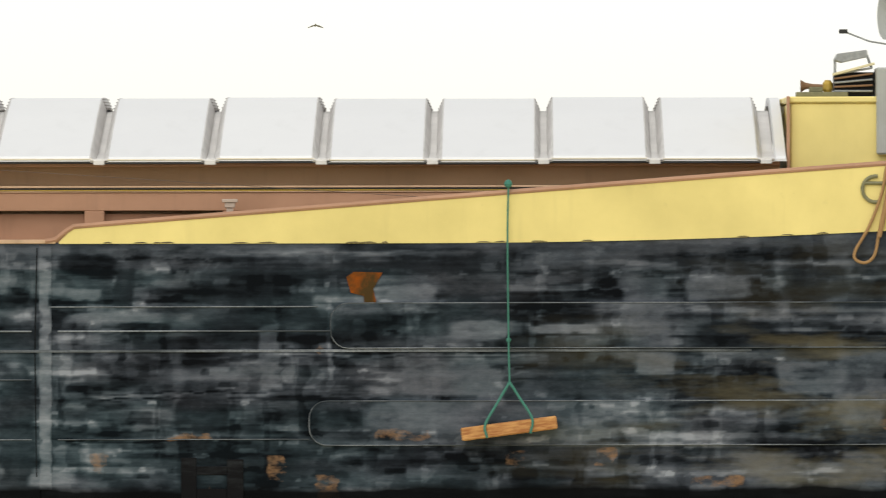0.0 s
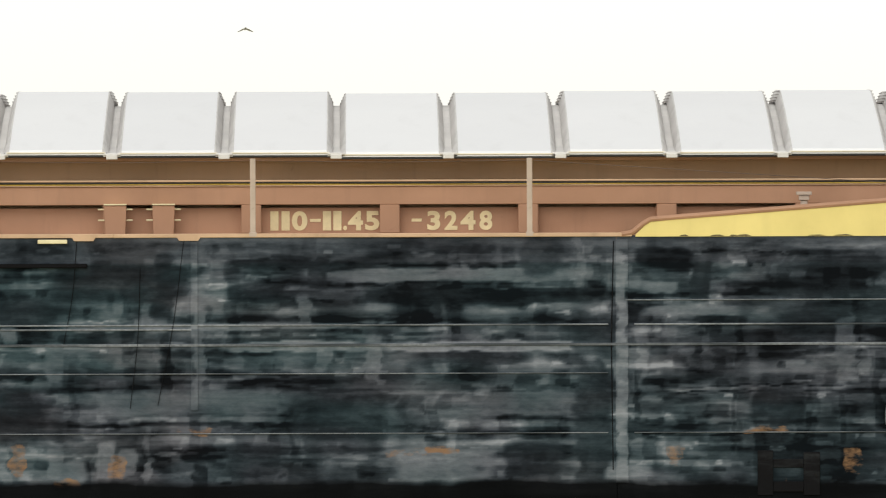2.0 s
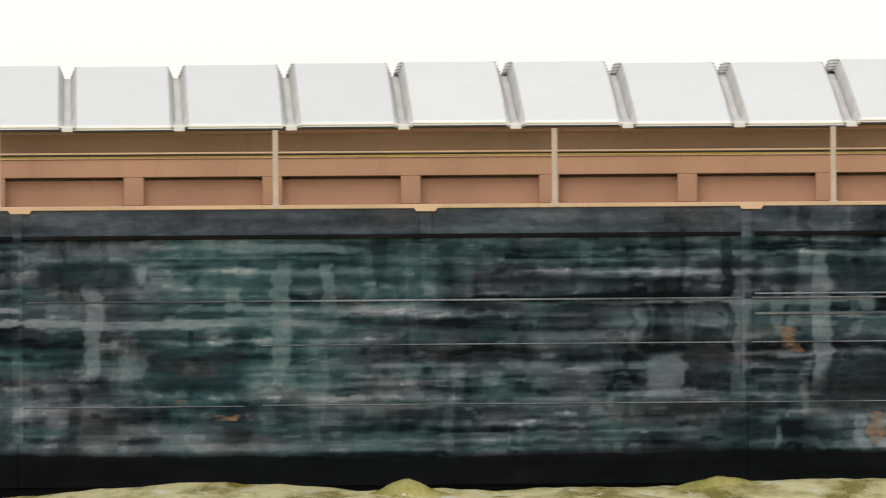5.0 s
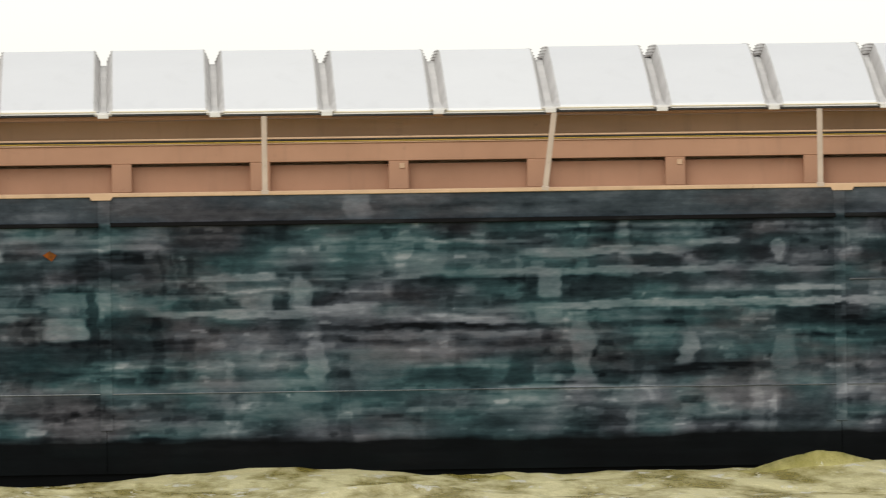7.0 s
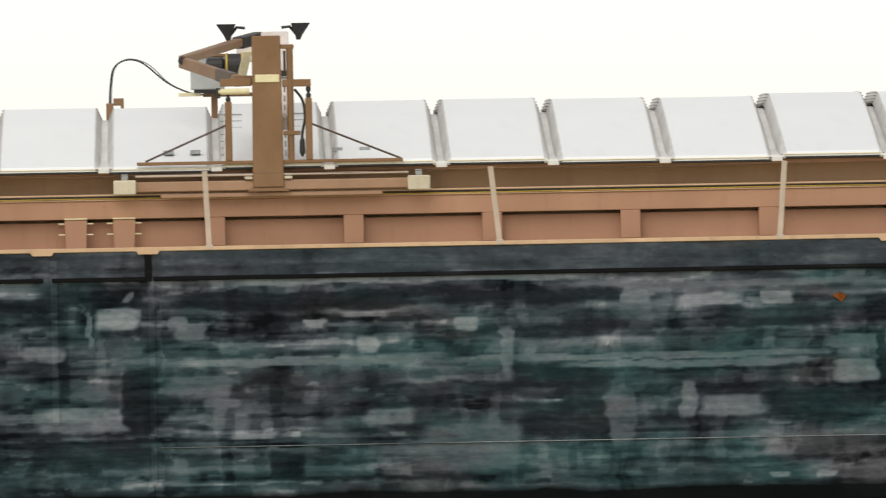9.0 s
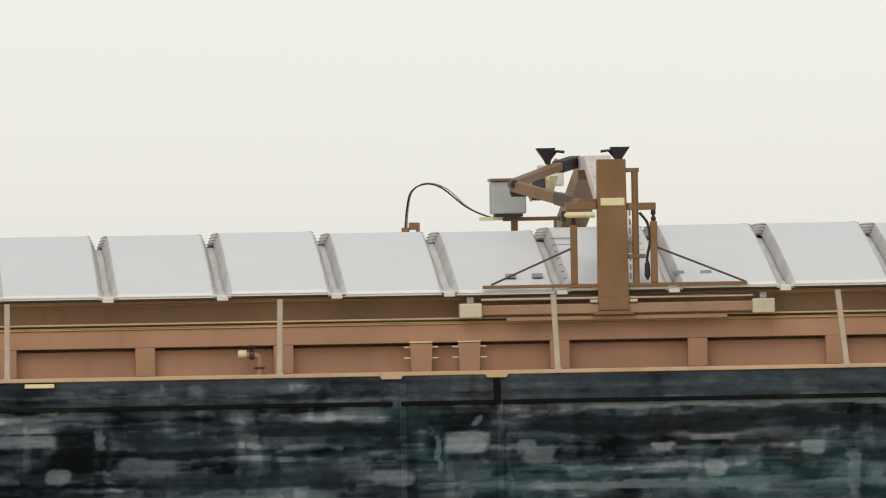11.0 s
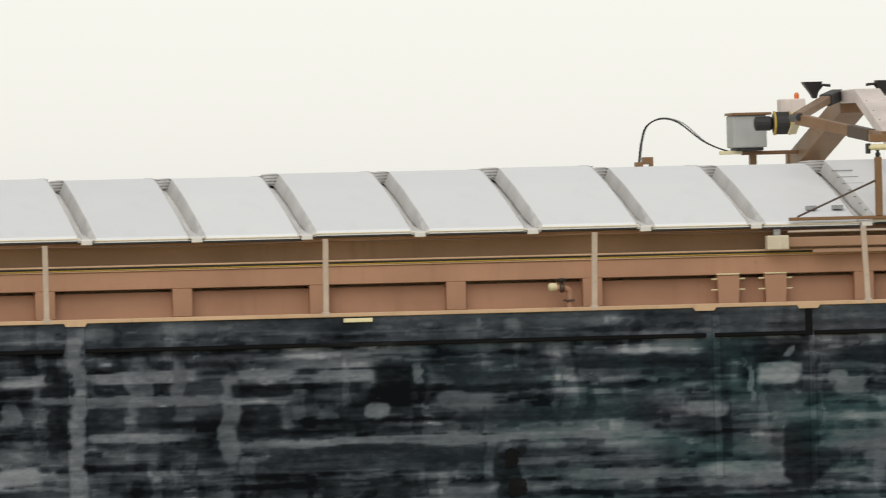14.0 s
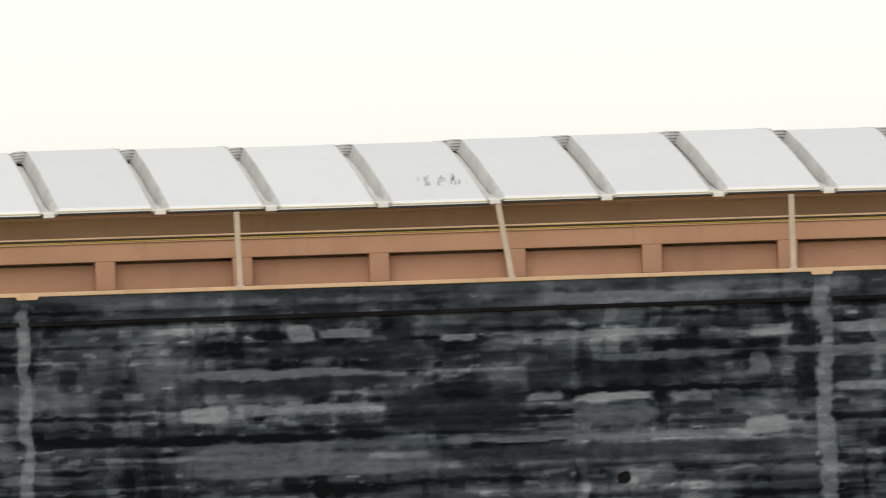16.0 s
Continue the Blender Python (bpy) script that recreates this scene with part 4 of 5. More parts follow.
# step plates with rung pins on the coaming, twice two of them
STEP_MESH = mesh_of("step_plate", prism([(-0.118, 3.21), (-0.128, 3.53), (-0.128, 3.56), (0.128, 3.56), (0.128, 3.53), (0.118, 3.21)], -0.10, 0.118, 0.006), M_BROWN)
CAP_MESH = mesh_of("step_cap", boxes((-0.135, 0.135, -0.115, 0.055, 3.562, 3.58)), M_CREAM)
PIN_MESH = mesh_of("pin", tube([(-0.20, -0.05, 0), (0.20, -0.05, 0)], 0.010, 8), M_CREAM)
for x in (-5.99, -5.43, -34.92, -34.36):
    p = part("step_plate", STEP_MESH, None, coaming)
    p.location.x = x
    part("step_cap", CAP_MESH, None, coaming).location.x = x
    for z in (3.39, 3.515):
        part("pin", PIN_MESH, None, coaming).location = (x, 0, z)

# drain valve on the coaming
part("drain_pipe", tube(curve_points([(-36.80, -0.10, 3.21), (-36.80, -0.11, 3.38), (-36.82, -0.12, 3.44), (-36.90, -0.13, 3.46), (-36.98, -0.13, 3.46)], 5), 0.036, 10), M_BROWN, coaming)
part("pipe_collar", lathe([(0.04, 0), (0.055, 0.01), (0.055, 0.05), (0.04, 0.06)], 14, pose(-36.86, -0.13, 3.46, 0, -90, 0)), M_DARKBROWN, coaming)
part("pipe_clamp", boxes((-36.86, -36.74, -0.15, 0.0, 3.30, 3.325)), M_DARKBROWN, coaming)
part("valve", lathe([(0.045, 0), (0.05, 0.01), (0.05, 0.08), (0.035, 0.1)], 14, pose(-36.95, -0.13, 3.47, 0, -90, 0)), M_CREAM, coaming, "cream drain valve head")
part("valve_wheel", lathe([(0.018, 0), (0.018, 0.05), (0.06, 0.055), (0.062, 0.075), (0.02, 0.085)], 12, pose(-36.89, -0.13, 3.49)), M_DARK, coaming)
part("vent_head", boxes((1.92, 2.04, -0.40, -0.28, 3.60, 3.66), (1.94, 2.02, -0.38, -0.30, 3.2, 3.60), (1.89, 2.07, -0.42, -0.26, 3.66, 3.70)), M_POST, coaming, "pale steel vent head")

# small fittings: lashing eyes on the ribs, dark stains on two covers
for x in (-22.03, -18.81):
    part("lashing_eye", boxes((x - 0.03, x + 0.03, -0.032, -0.021, 3.475, 3.535), bevel=0.004), M_TAN, coaming)
M_STAIN = plain("grey_bird_lime_stain", (0.42, 0.41, 0.40), 0.8)
rng = random.Random(4)
for x, y, n, spread_x in ((-46.92, 1.0, 20, 0.24),):
    for k in range(n):
        px, py, r = x + rng.uniform(-1, 1) * spread_x, y + rng.uniform(-0.5, 0.5) * spread_x * 2.4, rng.uniform(0.005, 0.014)
        z = 4.185 + (py + 0.1) * 0.1955
        part("stain", lathe([(r, -0.03), (r * 1.05, 0.012), (r * 0.6, 0.02)], 9, pose(px, py, z + 0.012)), M_STAIN if k % 3 else M_STEEL, barge)

M_WIRE = plain("rusty_guard_wire", (0.12, 0.085, 0.065), 0.7)
# guard wire from post to post, slack at the fore end
WIRE = [(x + math.sin(radians(a)) * 0.86, SIDE, 4.075) for x, a in POSTS]
pts = [(4.2, SIDE + 0.05, 3.72)]
for p, q in zip(WIRE, WIRE[1:]):
    pts += [p, ((p[0] + q[0]) / 2, SIDE, 4.055)]
part("guard_wire", tube(pts, 0.0035, 5), M_WIRE, barge)

# ---- bow: yellow bulwark, cap and deckhouse ----
def bulwark_top(x):
    return 3.365 + 0.0768 * x - 0.0008 * max(0, x - 6) ** 2


def build_bulwark():
    bm = bmesh.new()
    xs = [0.02, 0.10, 0.19] + [0.19 + 0.35 * i for i in range(1, 44)]
    cols = []
    for x in xs:
        top = bulwark_top(x) if x >= 0.19 else 3.21 + (x - 0.02) / 0.17 * (bulwark_top(0.19) - 3.21)
        y = SIDE - 0.012 + flare(x)
        cols.append([bm.verts.new(c) for c in ((x, y, sheer(x) - 0.012), (x, y, top), (x, y + 0.03, top), (x, y + 0.03, sheer(x) - 0.012))])
    for A, B in zip(cols, cols[1:]):
        for i in range(4):
            bm.faces.new((A[i], A[(i + 1) % 4], B[(i + 1) % 4], B[i]))
    bm.faces.new(cols[0])
    bm.faces.new(list(reversed(cols[-1])))
    return bm


bulwark = part("bulwark", build_bulwark(), M_YELLOW, barge, "pale yellow steel bulwark rising to the bow")
rng = random.Random(8)
for k in range(16):
    x = rng.uniform(0.4, 9.3)
    w = rng.uniform(0.03, 0.12)
    part("paint_chip", prism([(x - w, sheer(x) - 0.006), (x - w * 0.6, sheer(x) + rng.uniform(0.002, 0.008)), (x + w * 0.3, sheer(x) + rng.uniform(0.004, 0.012)), (x + w, sheer(x) - 0.006)], SIDE - 0.018, SIDE), M_CHIP, bulwark)
cap_line = [(-0.14, SIDE, 3.215), (-0.02, SIDE, 3.235), (0.10, SIDE, 3.33), (0.19, SIDE, bulwark_top(0.19) + 0.005)] + [(x, SIDE + flare(x), bulwark_top(x) + 0.008) for x in [0.5 + 0.5 * i for i in range(30)]]
part("bulwark_cap", tube(cap_line, 0.032, 8), M_BROWN, bulwark, "brown capping rail")

house = part("deckhouse", boxes((8.47, 13.0, 0.25, 9.4, 3.45, 4.80), bevel=0.02), M_YELLOW, barge, "pale yellow deckhouse")
part("roof_rim", boxes((8.44, 13.02, 0.22, 9.43, 4.802, 4.875), bevel=0.015), M_YELLOW, house)
part("corner_post", boxes((8.43, 8.465, 0.15, 0.30, 3.5, 4.88)), M_BROWN, house)
part("end_cover", sheet(8.285, 8.425, 0.0, 0.10, 0.012), M_ALU, barge, "narrow pale end cover")
part("side_cabinet", boxes((9.47, 10.3, 0.1, 1.2, 4.2, 5.21), bevel=0.02), M_GREYBOX, house, "grey-green cabinet")
part("roof_plinth", boxes((8.55, 9.15, 0.5, 1.1, 4.878, 4.93)), M_OLIVE, house)
part("grille", boxes((8.99, 9.46, 0.70, 1.2, 4.88, 5.16)), M_DARK, house, "dark vent box")
for i in range(5):
    part("louvre", boxes((-0.23, 0.22, -0.3, 0.1, -0.012, 0.012)), M_CRANE if i % 2 else M_STEEL, house).matrix_basis = pose(9.22, 0.85, 4.94 + 0.058 * i, 0, -2.5 * i, 0)
part("hood", prism([(8.99, 5.30), (9.03, 5.375), (9.37, 5.42), (9.38, 5.335), (9.08, 5.27)], 0.5, 1.2, 0.006), M_STEEL, house, "tilted grey hood")
part("hood_leg", beam((9.00, 0.6, 5.14), (9.00, 0.6, 5.32), 0.03, 0.03), M_STEEL, house)
part("hood_leg", beam((9.43, 0.6, 5.20), (9.37, 0.6, 5.36), 0.03, 0.03), M_STEEL, house)
part("slant_bar", beam((8.97, 0.55, 5.13), (9.46, 0.55, 5.26), 0.05, 0.03), M_CREAM, house)
part("horn", lathe([(0.02, 0), (0.025, 0.12), (0.04, 0.2), (0.075, 0.26), (0.065, 0.26)], 14, pose(8.86, 0.7, 5.0, 0, -90, 0)), M_CRANE, house, "brass-brown horn")
part("horn_foot", boxes((8.70, 8.86, 0.66, 0.74, 4.93, 4.99)), M_OLIVE, house)
part("pump", lathe([(0.05, 0), (0.065, 0.03), (0.06, 0.1), (0.03, 0.14)], 14, pose(8.92, 0.8, 4.93)), M_CABLE, house)
dish = part("dish", lathe([(0.05, 0.0), (0.16, 0.02), (0.26, 0.08), (0.31, 0.15), (0.30, 0.15), (0.24, 0.09), (0.05, 0.02)], 24, pose(9.74, 0.7, 5.84, 0, -88, 18)), M_GREYBOX, house, "pale grey dish", True)
part("mast", tube([(9.70, 0.7, 5.2), (9.70, 0.7, 6.2)], 0.03, 10), M_STEEL, house)
part("antenna_arm", tube([(9.70, 0.7, 5.47), (9.40, 0.7, 5.52), (9.12, 0.7, 5.63)], 0.010, 6), M_STEEL, house)
part("antenna_tip", boxes((9.05, 9.15, 0.67, 0.73, 5.61, 5.66)), M_DARK, house)
part("fairlead", tube([(9.43 + 0.15 * math.cos(radians(a)), SIDE - 0.03, 3.80 + 0.15 * math.sin(radians(a))) for a in range(80, 300, 15)] , 0.022, 8), M_OLIVE, bulwark, "olive steel fairlead ring")
part("fairlead_bar", tube([(9.28, SIDE - 0.03, 3.87), (9.56, SIDE - 0.03, 3.87)], 0.02, 8), M_OLIVE, bulwark)

# mooring rope hanging in a bight over the bulwark
rope = tagged(new("mooring_rope"), "brown hemp mooring rope hanging in a bight over the bulwark", "rope")
part("strand", tube(curve_points([(9.62, SIDE - 0.05, 4.06), (9.56, SIDE - 0.055, 3.75), (9.47, SIDE - 0.055, 3.3), (9.42, SIDE - 0.055, 3.05), (9.32, SIDE - 0.055, 2.955),
                                   (9.20, SIDE - 0.055, 2.99), (9.20, SIDE - 0.055, 3.10), (9.36, SIDE - 0.055, 3.38), (9.50, SIDE - 0.055, 3.75), (9.56, SIDE - 0.055, 4.07)]), 0.018, 8), M_ROPE, rope)
part("strand", tube(curve_points([(9.64, SIDE - 0.09, 4.05), (9.55, SIDE - 0.09, 3.6), (9.47, SIDE - 0.09, 3.25)]), 0.026, 8), M_ROPE, rope)

# painter's plank on a green rope
plank = tagged(new("hanging_plank"), "orange timber plank slung from a green rope over the hull", "plank")
part("board", boxes((-0.555, 0.555, -0.13, 0.10, -0.075, 0.075), bevel=0.015), M_WOOD, plank).matrix_basis = pose(5.205, SIDE - 0.16, 1.055, 0, -7.3, 0)
part("hanger", tube(curve_points([(5.20, SIDE + 0.02, 3.86), (5.20, SIDE - 0.06, 3.80), (5.19, SIDE - 0.06, 3.2), (5.20, SIDE - 0.08, 2.07), (5.21, SIDE - 0.12, 1.58)]), 0.0105, 8), M_GREEN, plank)
for x, z, xe, ze in ((4.93, 1.10, 4.95, 0.95), (5.47, 1.17, 5.45, 1.0)):
    part("sling", tube(curve_points([(5.21, SIDE - 0.12, 1.585), ((5.21 + x) / 2, SIDE - 0.2, (1.6 + z) / 2), (x, SIDE - 0.30, z), (xe, SIDE - 0.30, ze)]), 0.015, 8), M_GREEN, plank)
for z, w in ((3.87, 0.05), (2.07, 0.03)):
    part("knot", lathe([(0.01, -w), (w * 0.8, -w * 0.6), (w, 0), (w * 0.7, w * 0.7), (0.01, w)], 10, pose(5.20, SIDE - 0.05, z)), M_GREEN, plank)

# ---- hatch gantry on the coaming rails ----
crane = tagged(new("gantry_crane"), "brown steel hatch gantry with floodlights riding on the coaming", "crane")
Y = -0.17
part("post", prism([(-32.86, 3.90), (-32.845, 5.655), (-32.515, 5.655), (-32.50, 3.90)], Y - 0.07, Y + 0.16, 0.01), M_CRANE, crane)
part("post_foot", prism([(-32.93, 3.855), (-32.87, 3.895), (-32.49, 3.895), (-32.43, 3.855)], Y - 0.09, Y + 0.16), M_CRANE, crane)
part("name_plate", boxes((-32.815, -32.535, Y - 0.085, Y - 0.072, 5.115, 5.205)), M_CREAM, crane, "blank cream plate")
part("main_beam", boxes((-34.22, -31.06, Y - 0.04, Y + 0.05, 3.868, 3.985), bevel=0.01), M_BEAMPAINT, crane)
part("skirt", boxes((-33.93, -31.36, Y - 0.02, Y + 0.03, 3.795, 3.842)), M_BEAMPAINT, crane)
part("rail_shoe", boxes((-32.955, -32.865, Y - 0.075, Y + 0.02, 3.995, 4.03)), M_BOX, crane)
part("rail_shoe", boxes((-32.495, -32.405, Y - 0.075, Y + 0.02, 3.995, 4.03)), M_BOX, crane)
part("tie_bar", tube([(-34.22, Y - 0.03, 4.05), (-31.06, Y - 0.03, 4.05)], 0.014, 6), M_POST, crane)
for x in (-34.345, -30.94):
    b = part("wheel_box", boxes((x - 0.13, x + 0.13, Y - 0.09, Y + 0.10, 3.84, 4.01), bevel=0.012), M_BOX, crane, "cream wheel box")
    part("box_lug", boxes((x - 0.04, x + 0.04, Y - 0.02, Y + 0.04, 4.01, 4.08)), M_STEEL, b)
part("walk_rail", boxes((-34.20, -31.12, Y - 0.03, Y + 0.03, 4.175, 4.215)), M_CRANE, crane)
for x, z1 in ((-33.13, 4.90), (-32.20, 4.93)):
    leg = part("leg", boxes((x - 0.04, x + 0.04, Y - 0.04, Y + 0.04, 4.21, z1), bevel=0.01), M_CRANE, crane)
    part("shackle", lathe([(0.012, 0), (0.03, 0.02), (0.03, 0.05), (0.014, 0.07), (0.03, 0.1), (0.028, 0.13), (0.012, 0.15)], 10, pose(x, Y, z1 - 0.01)), M_DARK, leg)
part("brace", tube([(-34.10, Y, 4.22), (-33.13, Y, 4.64)], 0.012, 8), M_DARKBROWN, crane)
part("brace", tube([(-32.20, Y, 4.64), (-31.14, Y, 4.21)], 0.012, 8), M_DARKBROWN, crane)
part("cross_arm", boxes((-33.22, -32.86, Y - 0.03, Y + 0.10, 5.075, 5.165)), M_CRANE, crane)
part("cross_arm", boxes((-32.50, -32.17, Y - 0.03, Y + 0.10, 5.06, 5.145)), M_CRANE, crane)
part("yellow_tube", tube([(-33.24, Y - 0.03, 5.015), (-32.88, Y - 0.03, 5.015)], 0.035, 12), M_CREAM, crane, "pale yellow tube")
part("tube_bracket", boxes((-33.27, -33.22, Y - 0.06, Y + 0.04, 4.94, 5.06)), M_DARK, crane)
part("guide_tube", tube([(-32.41, Y, 4.20), (-32.41, Y, 5.52)], 0.04, 10), M_CRANE, crane)
part("guide_cap", boxes((-32.52, -32.36, Y - 0.04, Y + 0.05, 5.50, 5.55)), M_CRANE, crane)
part("guide_clamp", boxes((-32.50, -32.30, Y - 0.05, Y + 0.05, 4.50, 4.55)), M_CRANE, crane)
for i in range(8):
    part("chain_link", boxes((-32.485, -32.465, Y - 0.02, Y + 0.0, 4.26 + 0.105 * i, 4.33 + 0.105 * i)), M_STEEL, crane)
part("power_cable", tube(curve_points([(-32.36, Y, 5.03), (-32.27, Y - 0.02, 4.9), (-32.245, Y - 0.02, 4.7), (-32.28, Y, 4.5), (-32.28, Y, 4.25)]), 0.016, 8), M_DARK, crane)
part("cable_gland", lathe([(0.02, 0), (0.035, 0.03), (0.03, 0.16), (0.016, 0.2)], 10, pose(-32.28, Y, 4.27)), M_DARK, crane)
# arch over the hold
ARCH = ((0.05, 4.56), (2.6, 5.12), (4.35, 5.595), (5.5, 5.595), (7.4, 5.18), (9.9, 4.90))


def arch_piece(a, b, depth=0.16):
    bm = bmesh.new()
    v = [bm.verts.new((x, y, z + dz)) for (y, z) in (a, b) for x, dz in ((-32.70, 0), (-32.38, 0), (-32.38, depth), (-32.70, depth))]
    for q in ((0, 1, 2, 3), (7, 6, 5, 4), (0, 4, 5, 1), (1, 5, 6, 2), (2, 6, 7, 3), (3, 7, 4, 0)):
        bm.faces.new([v[i] for i in q])
    bmesh.ops.bevel(bm, geom=list(bm.edges), offset=0.01, segments=1, affect="EDGES")
    return bm


# near arm and crown are paler than the brown far arm
near_arch = part("near_arch", arch_piece(ARCH[0], ARCH[2]), M_BEAM, crane, "pale pink arch arm")
part("arch_crown", arch_piece(ARCH[2], ARCH[3]), M_BEAM, crane)
part("far_arch", arch_piece((5.5, 5.48), (9.9, 4.78), 0.27), M_CRANE, crane)
part("far_post", boxes((-32.72, -32.38, 9.86, 10.06, 3.9, 5.05)), M_CRANE, crane)
part("far_beam", boxes((-34.2, -31.1, 9.93, 10.0, 3.86, 3.98)), M_CRANE, crane)
part("handle", tube([(-32.45, 2.2, 5.26), (-32.45, 2.2, 5.5)], 0.015, 6), M_DARK, near_arch)
part("latch", boxes((-32.55, -32.4, 1.9, 2.0, 5.2, 5.27)), M_DARK, near_arch)
# folded lifting arm with its winch
part("upper_arm", beam((-32.90, 5.1, 5.66), (-33.64, 2.7, 5.42), 0.12, 0.10, 0.012), M_CRANE, crane)
part("arm_sleeve", beam((-32.72, 5.6, 5.70), (-32.98, 4.85, 5.63), 0.15, 0.14, 0.012), M_DARK, crane)
part("lower_arm", beam((-33.65, 2.6, 5.39), (-33.0, 0.6, 5.14), 0.10, 0.13, 0.012), M_CRANE, crane)
part("arm_sleeve", beam((-33.22, 1.28, 5.225), (-33.05, 0.75, 5.16), 0.115, 0.145, 0.012), M_DARKBROWN, crane)
part("arm_head", boxes((-33.06, -32.70, -0.05, 0.9, 5.09, 5.20)), M_CRANE, crane)
part("arm_hinge", lathe([(0.03, -0.32), (0.05, -0.3), (0.05, 0.3), (0.03, 0.32)], 12, pose(-33.65, 2.75, 5.41, 90, 0, 0)), M_DARK, crane)
winch = part("winch", lathe([(0.10, 0), (0.14, 0.02), (0.14, 0.22), (0.10, 0.24)], 20, pose(-33.13, 8.3, 5.40, 0, 90, 0)), M_DARK, crane, "black winch drum")
part("winch_rim", lathe([(0.125, 0), (0.15, 0.005), (0.15, 0.025), (0.125, 0.03)], 20, pose(-33.12, 8.3, 5.40, 0, 90, 0)), M_CABLE, winch, "yellow rim")
part("winch_rim", lathe([(0.125, 0), (0.15, 0.005), (0.15, 0.02), (0.125, 0.03)], 20, pose(-32.93, 8.3, 5.40, 0, 90, 0)), M_CABLE, winch, "yellow rim")
part("motor", lathe([(0.05, 0), (0.09, 0.02), (0.09, 0.2), (0.06, 0.24)], 14, pose(-33.36, 8.3, 5.40, 0, 90, 0)), M_DARK, crane)
cabinet = part("cabinet", boxes((-33.55, -33.13, 8.8, 9.4, 5.11, 5.51), bevel=0.012), M_GREYBOX, crane, "grey control cabinet")
part("cabinet_lid", boxes((-33.57, -33.07, 8.76, 9.42, 5.512, 5.545)), M_CRANE, cabinet)
part("cabinet_base", boxes((-33.51, -33.17, 8.82, 9.38, 5.07, 5.108)), M_DARK, cabinet)
part("cabinet_beam", boxes((-33.40, -32.40, 9.1, 9.25, 5.02, 5.068), (-33.30, -33.22, 9.1, 9.25, 4.3, 5.03), (-32.5, -32.42, 9.1, 9.25, 4.3, 5.03)), M_CRANE, crane)
part("backing_plate", beam((-32.85, 7.7, 5.56), (-32.92, 8.1, 5.26), 0.11, 0.02), M_CREAM, crane)
part("yellow_bar", boxes((-33.70, -33.42, 8.95, 9.05, 5.03, 5.075)), M_CREAM, crane)
part("supply_hose", tube(curve_points([(-34.56, 10.20, 4.94), (-34.54, 10.05, 5.21), (-34.49, 9.90, 5.41), (-34.33, 9.75, 5.50), (-34.13, 9.60, 5.45), (-33.84, 9.45, 5.21), (-33.57, 9.30, 5.08), (-33.34, 9.15, 5.04)]), 0.010, 8), M_DARK, crane)
part("supply_hose", tube(curve_points([(-34.54, 10.20, 4.94), (-34.52, 10.05, 5.23), (-34.47, 9.90, 5.42), (-34.31, 9.75, 5.51), (-34.07, 9.60, 5.44), (-33.81, 9.45, 5.20), (-33.56, 9.30, 5.07)]), 0.008, 6), M_STEEL, crane)
part("hose_bracket", boxes((-34.60, -34.51, 10.1, 10.3, 3.2, 4.97), (-34.51, -34.38, 10.12, 10.28, 4.94, 5.03), (-34.42, -34.38, 10.12, 10.28, 4.86, 4.95)), M_CRANE, crane)
for x, side in ((-33.09, -1), (-32.255, 1)):
    lamp = bmesh.new()
    rings = []
    for z, hw, hd in ((5.66, 0.025, 0.05), (5.72, 0.045, 0.07), (5.845, 0.11, 0.12), (5.86, 0.115, 0.13)):
        rings.append([lamp.verts.new((x + sx * hw + side * (z - 5.66) * 0.15, 5.0 + sy * hd, z)) for sx, sy in ((-1, -1), (1, -1), (1, 1), (-1, 1))])
    for A, B in zip(rings, rings[1:]):
        for i in range(4):
            lamp.faces.new((A[i], A[(i + 1) % 4], B[(i + 1) % 4], B[i]))
    lamp.faces.new(rings[0])
    lamp.faces.new(rings[-1])
    fl = part("floodlight", lamp, M_DARK, crane, "black flared floodlight")
    part("lamp_arm", tube([(x, 5.0, 5.70), (x - side * 0.10, 5.0, 5.82), (x - side * 0.20, 5.0, 5.86 - 0.05)], 0.018, 8), M_DARK, fl)
part("beacon", lathe([(0.03, 0), (0.032, 0.05), (0.02, 0.075), (0.005, 0.08)], 12, pose(-32.76, 8.7, 5.70)), M_LENS, crane, "orange beacon lamp")
part("junction_box", boxes((-32.98, -32.68, 8.5, 8.9, 5.44, 5.70), bevel=0.012), M_BEAM, crane, "faded junction box")
for i in range(6):
    y = 1.2 + 0.5 * i
    z = 4.56 + (y - 0.05) * 0.2407
    part("bolt", lathe([(0.008, 0), (0.009, 0.006), (0.005, 0.012)], 8, pose(-32.65, y, z + 0.155)), M_DARKBROWN, near_arch)
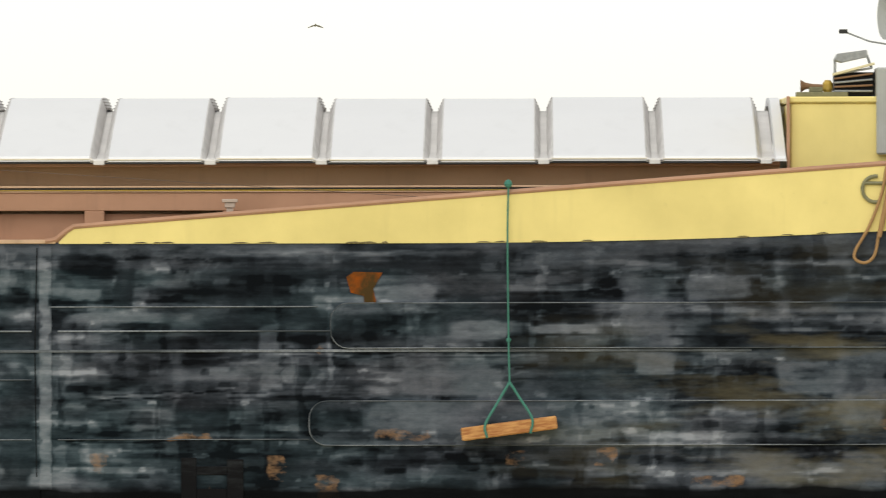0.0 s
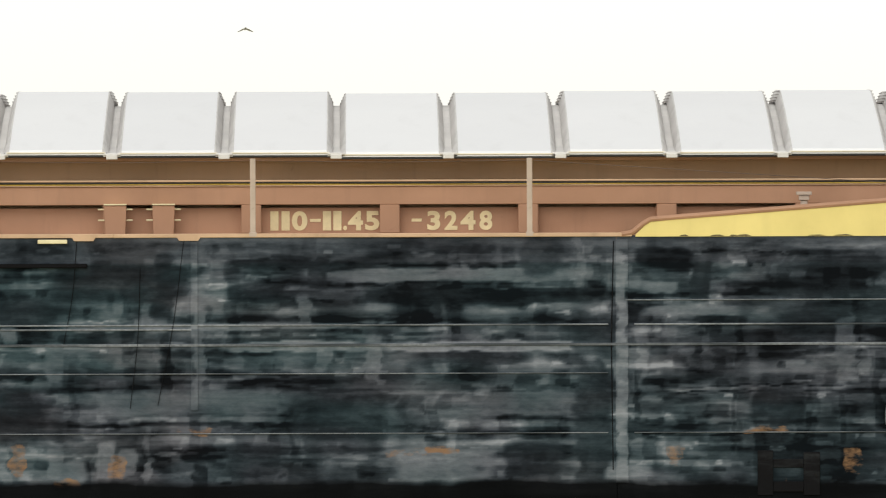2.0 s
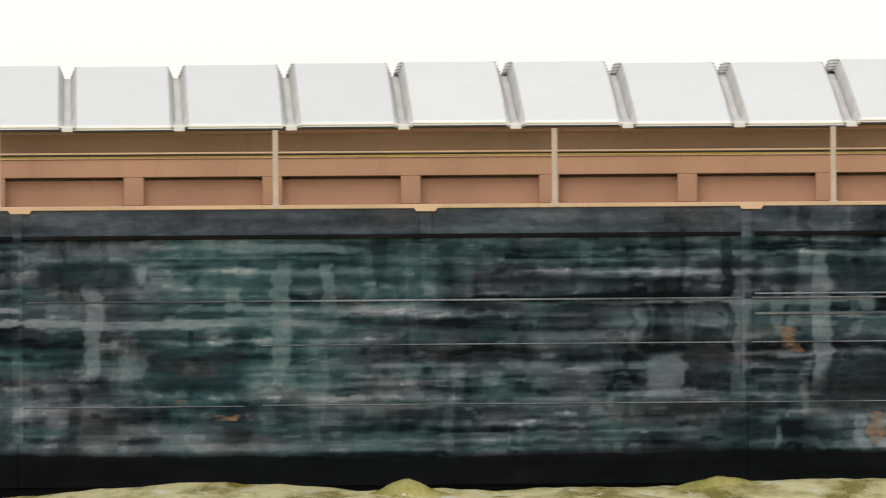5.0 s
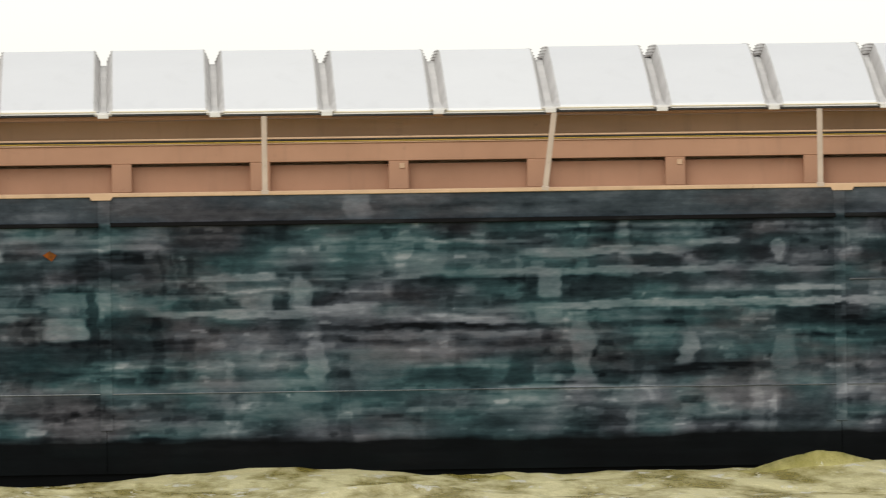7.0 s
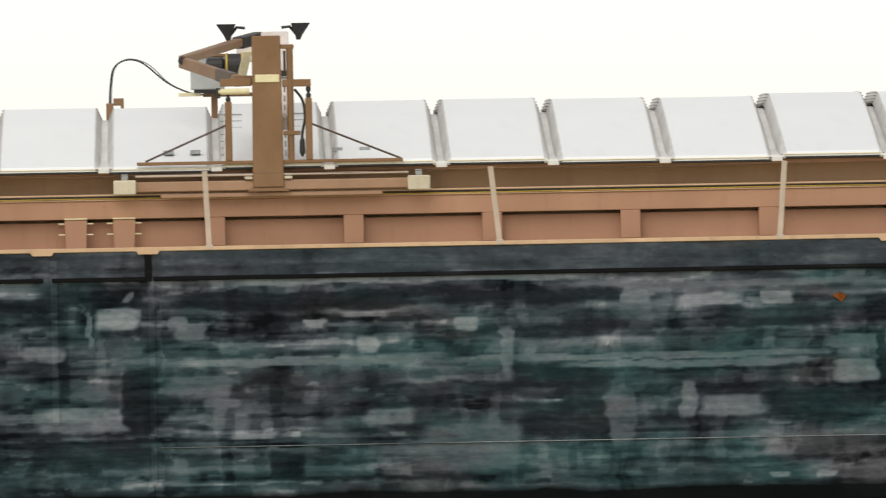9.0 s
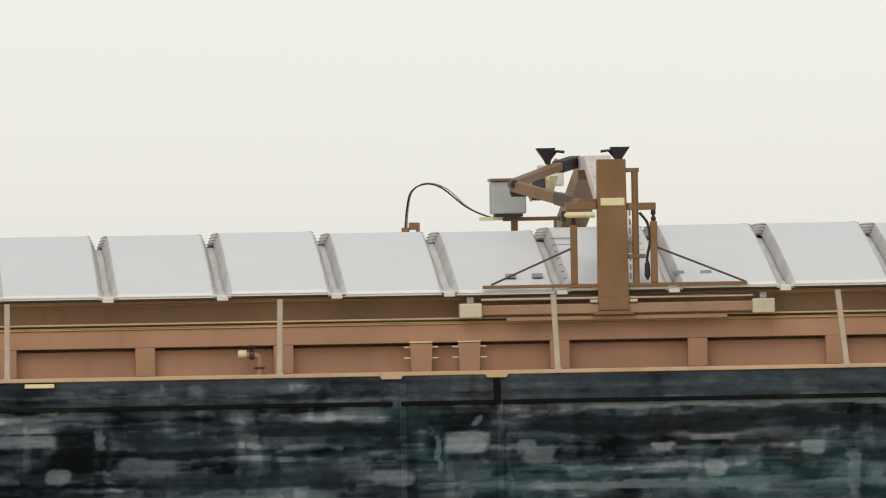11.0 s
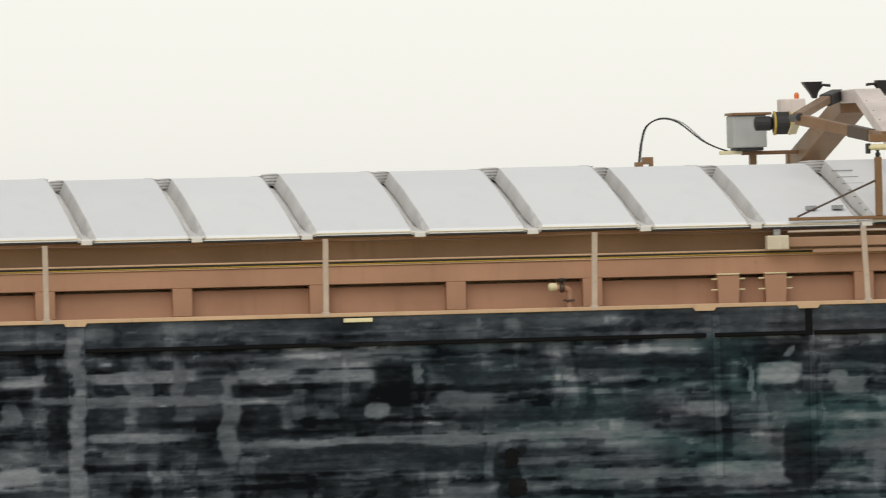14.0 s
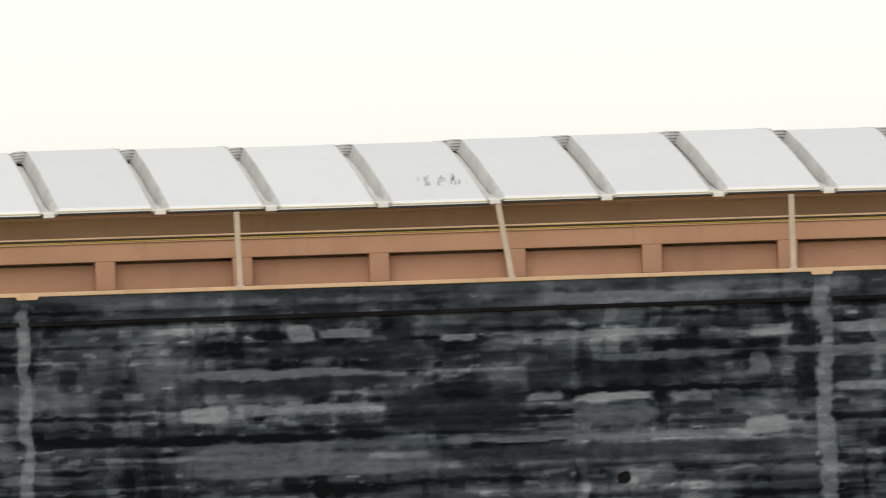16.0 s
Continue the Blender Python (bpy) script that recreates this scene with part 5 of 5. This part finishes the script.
# rungs laid on the slope each side of the post
for x, w in ((-33.09, 0.13), (-32.25, 0.11)):
    for i in range(7):
        y = 0.4 + 0.42 * i
        part("rung", boxes((x - w, x + w, y - 0.015, y + 0.015, 4.280 + 0.190 * (y - 0.4), 4.294 + 0.190 * (y - 0.4))), M_STEEL, crane)
for x in (-33.83, -33.52, -31.87, -31.55):
    part("cover_stop", boxes((x - 0.06, x + 0.06, 0.45, 0.6, 4.30, 4.35)), M_STEEL, crane)

RIDERS = [(rope, (0, 0, 0)), (plank, (0, 0, 0)), (crane, (0, 0, 0))]

# ---- a gull far beyond the barge ----
gull = tagged(new("gull"), "grey gull flying far off against the white sky", "gull")
M_GULL = plain("grey_feathers", (0.28, 0.28, 0.29), 0.8)
part("body", lathe([(0.01, -0.22), (0.05, -0.14), (0.075, 0), (0.06, 0.12), (0.035, 0.2), (0.01, 0.26)], 12, pose(0, 0, 0, 0, 90, 0)), M_GULL, gull, "", True)
WING_MESH = mesh_of("wing", prism([(0.10, 0), (-0.12, 0), (-0.13, 0.3), (-0.06, 0.62), (0.0, 0.62), (0.13, 0.32)], -0.008, 0.008), M_GULL)
WINGS = []
for side in (-1, 1):
    WINGS.append((part("wing", WING_MESH, None, gull), side))
GULL = ((0.0, -15.48, 14.62), (0.5, -13.47, 14.70), (1.0, -10.93, 14.54), (1.5, -9.31, 14.39), (2.0, -7.62, 13.97), (2.5, -4.8, 15.2), (3.0, -2.0, 17.2), (4.2, 0.5, 20.0), (16.0, 60.0, 120.0))
FLAP = ((0.0, -20), (0.25, 20), (0.5, 38), (0.75, 0), (1.0, -28), (1.25, 10), (1.5, 38), (1.75, 10), (2.0, -25), (2.5, 25), (3.0, -20), (16.0, 10))


def motions():
    walk(barge, ship_rows())
    for thing, rows in WAVES:
        walk(thing, rows)
    for thing, (x, y, z) in RIDERS:
        walk(thing, ship_rows(x, y, z))

    walk(gull, [(t, pose(x, 755.0, z, 0, -24, 280)) for t, x, z in GULL])
    for wing, side in WINGS:
        walk(wing, [(t, pose(0, 0, 0.02, -90 * side + a * side, 0, 0)) for t, a in FLAP])


motions()
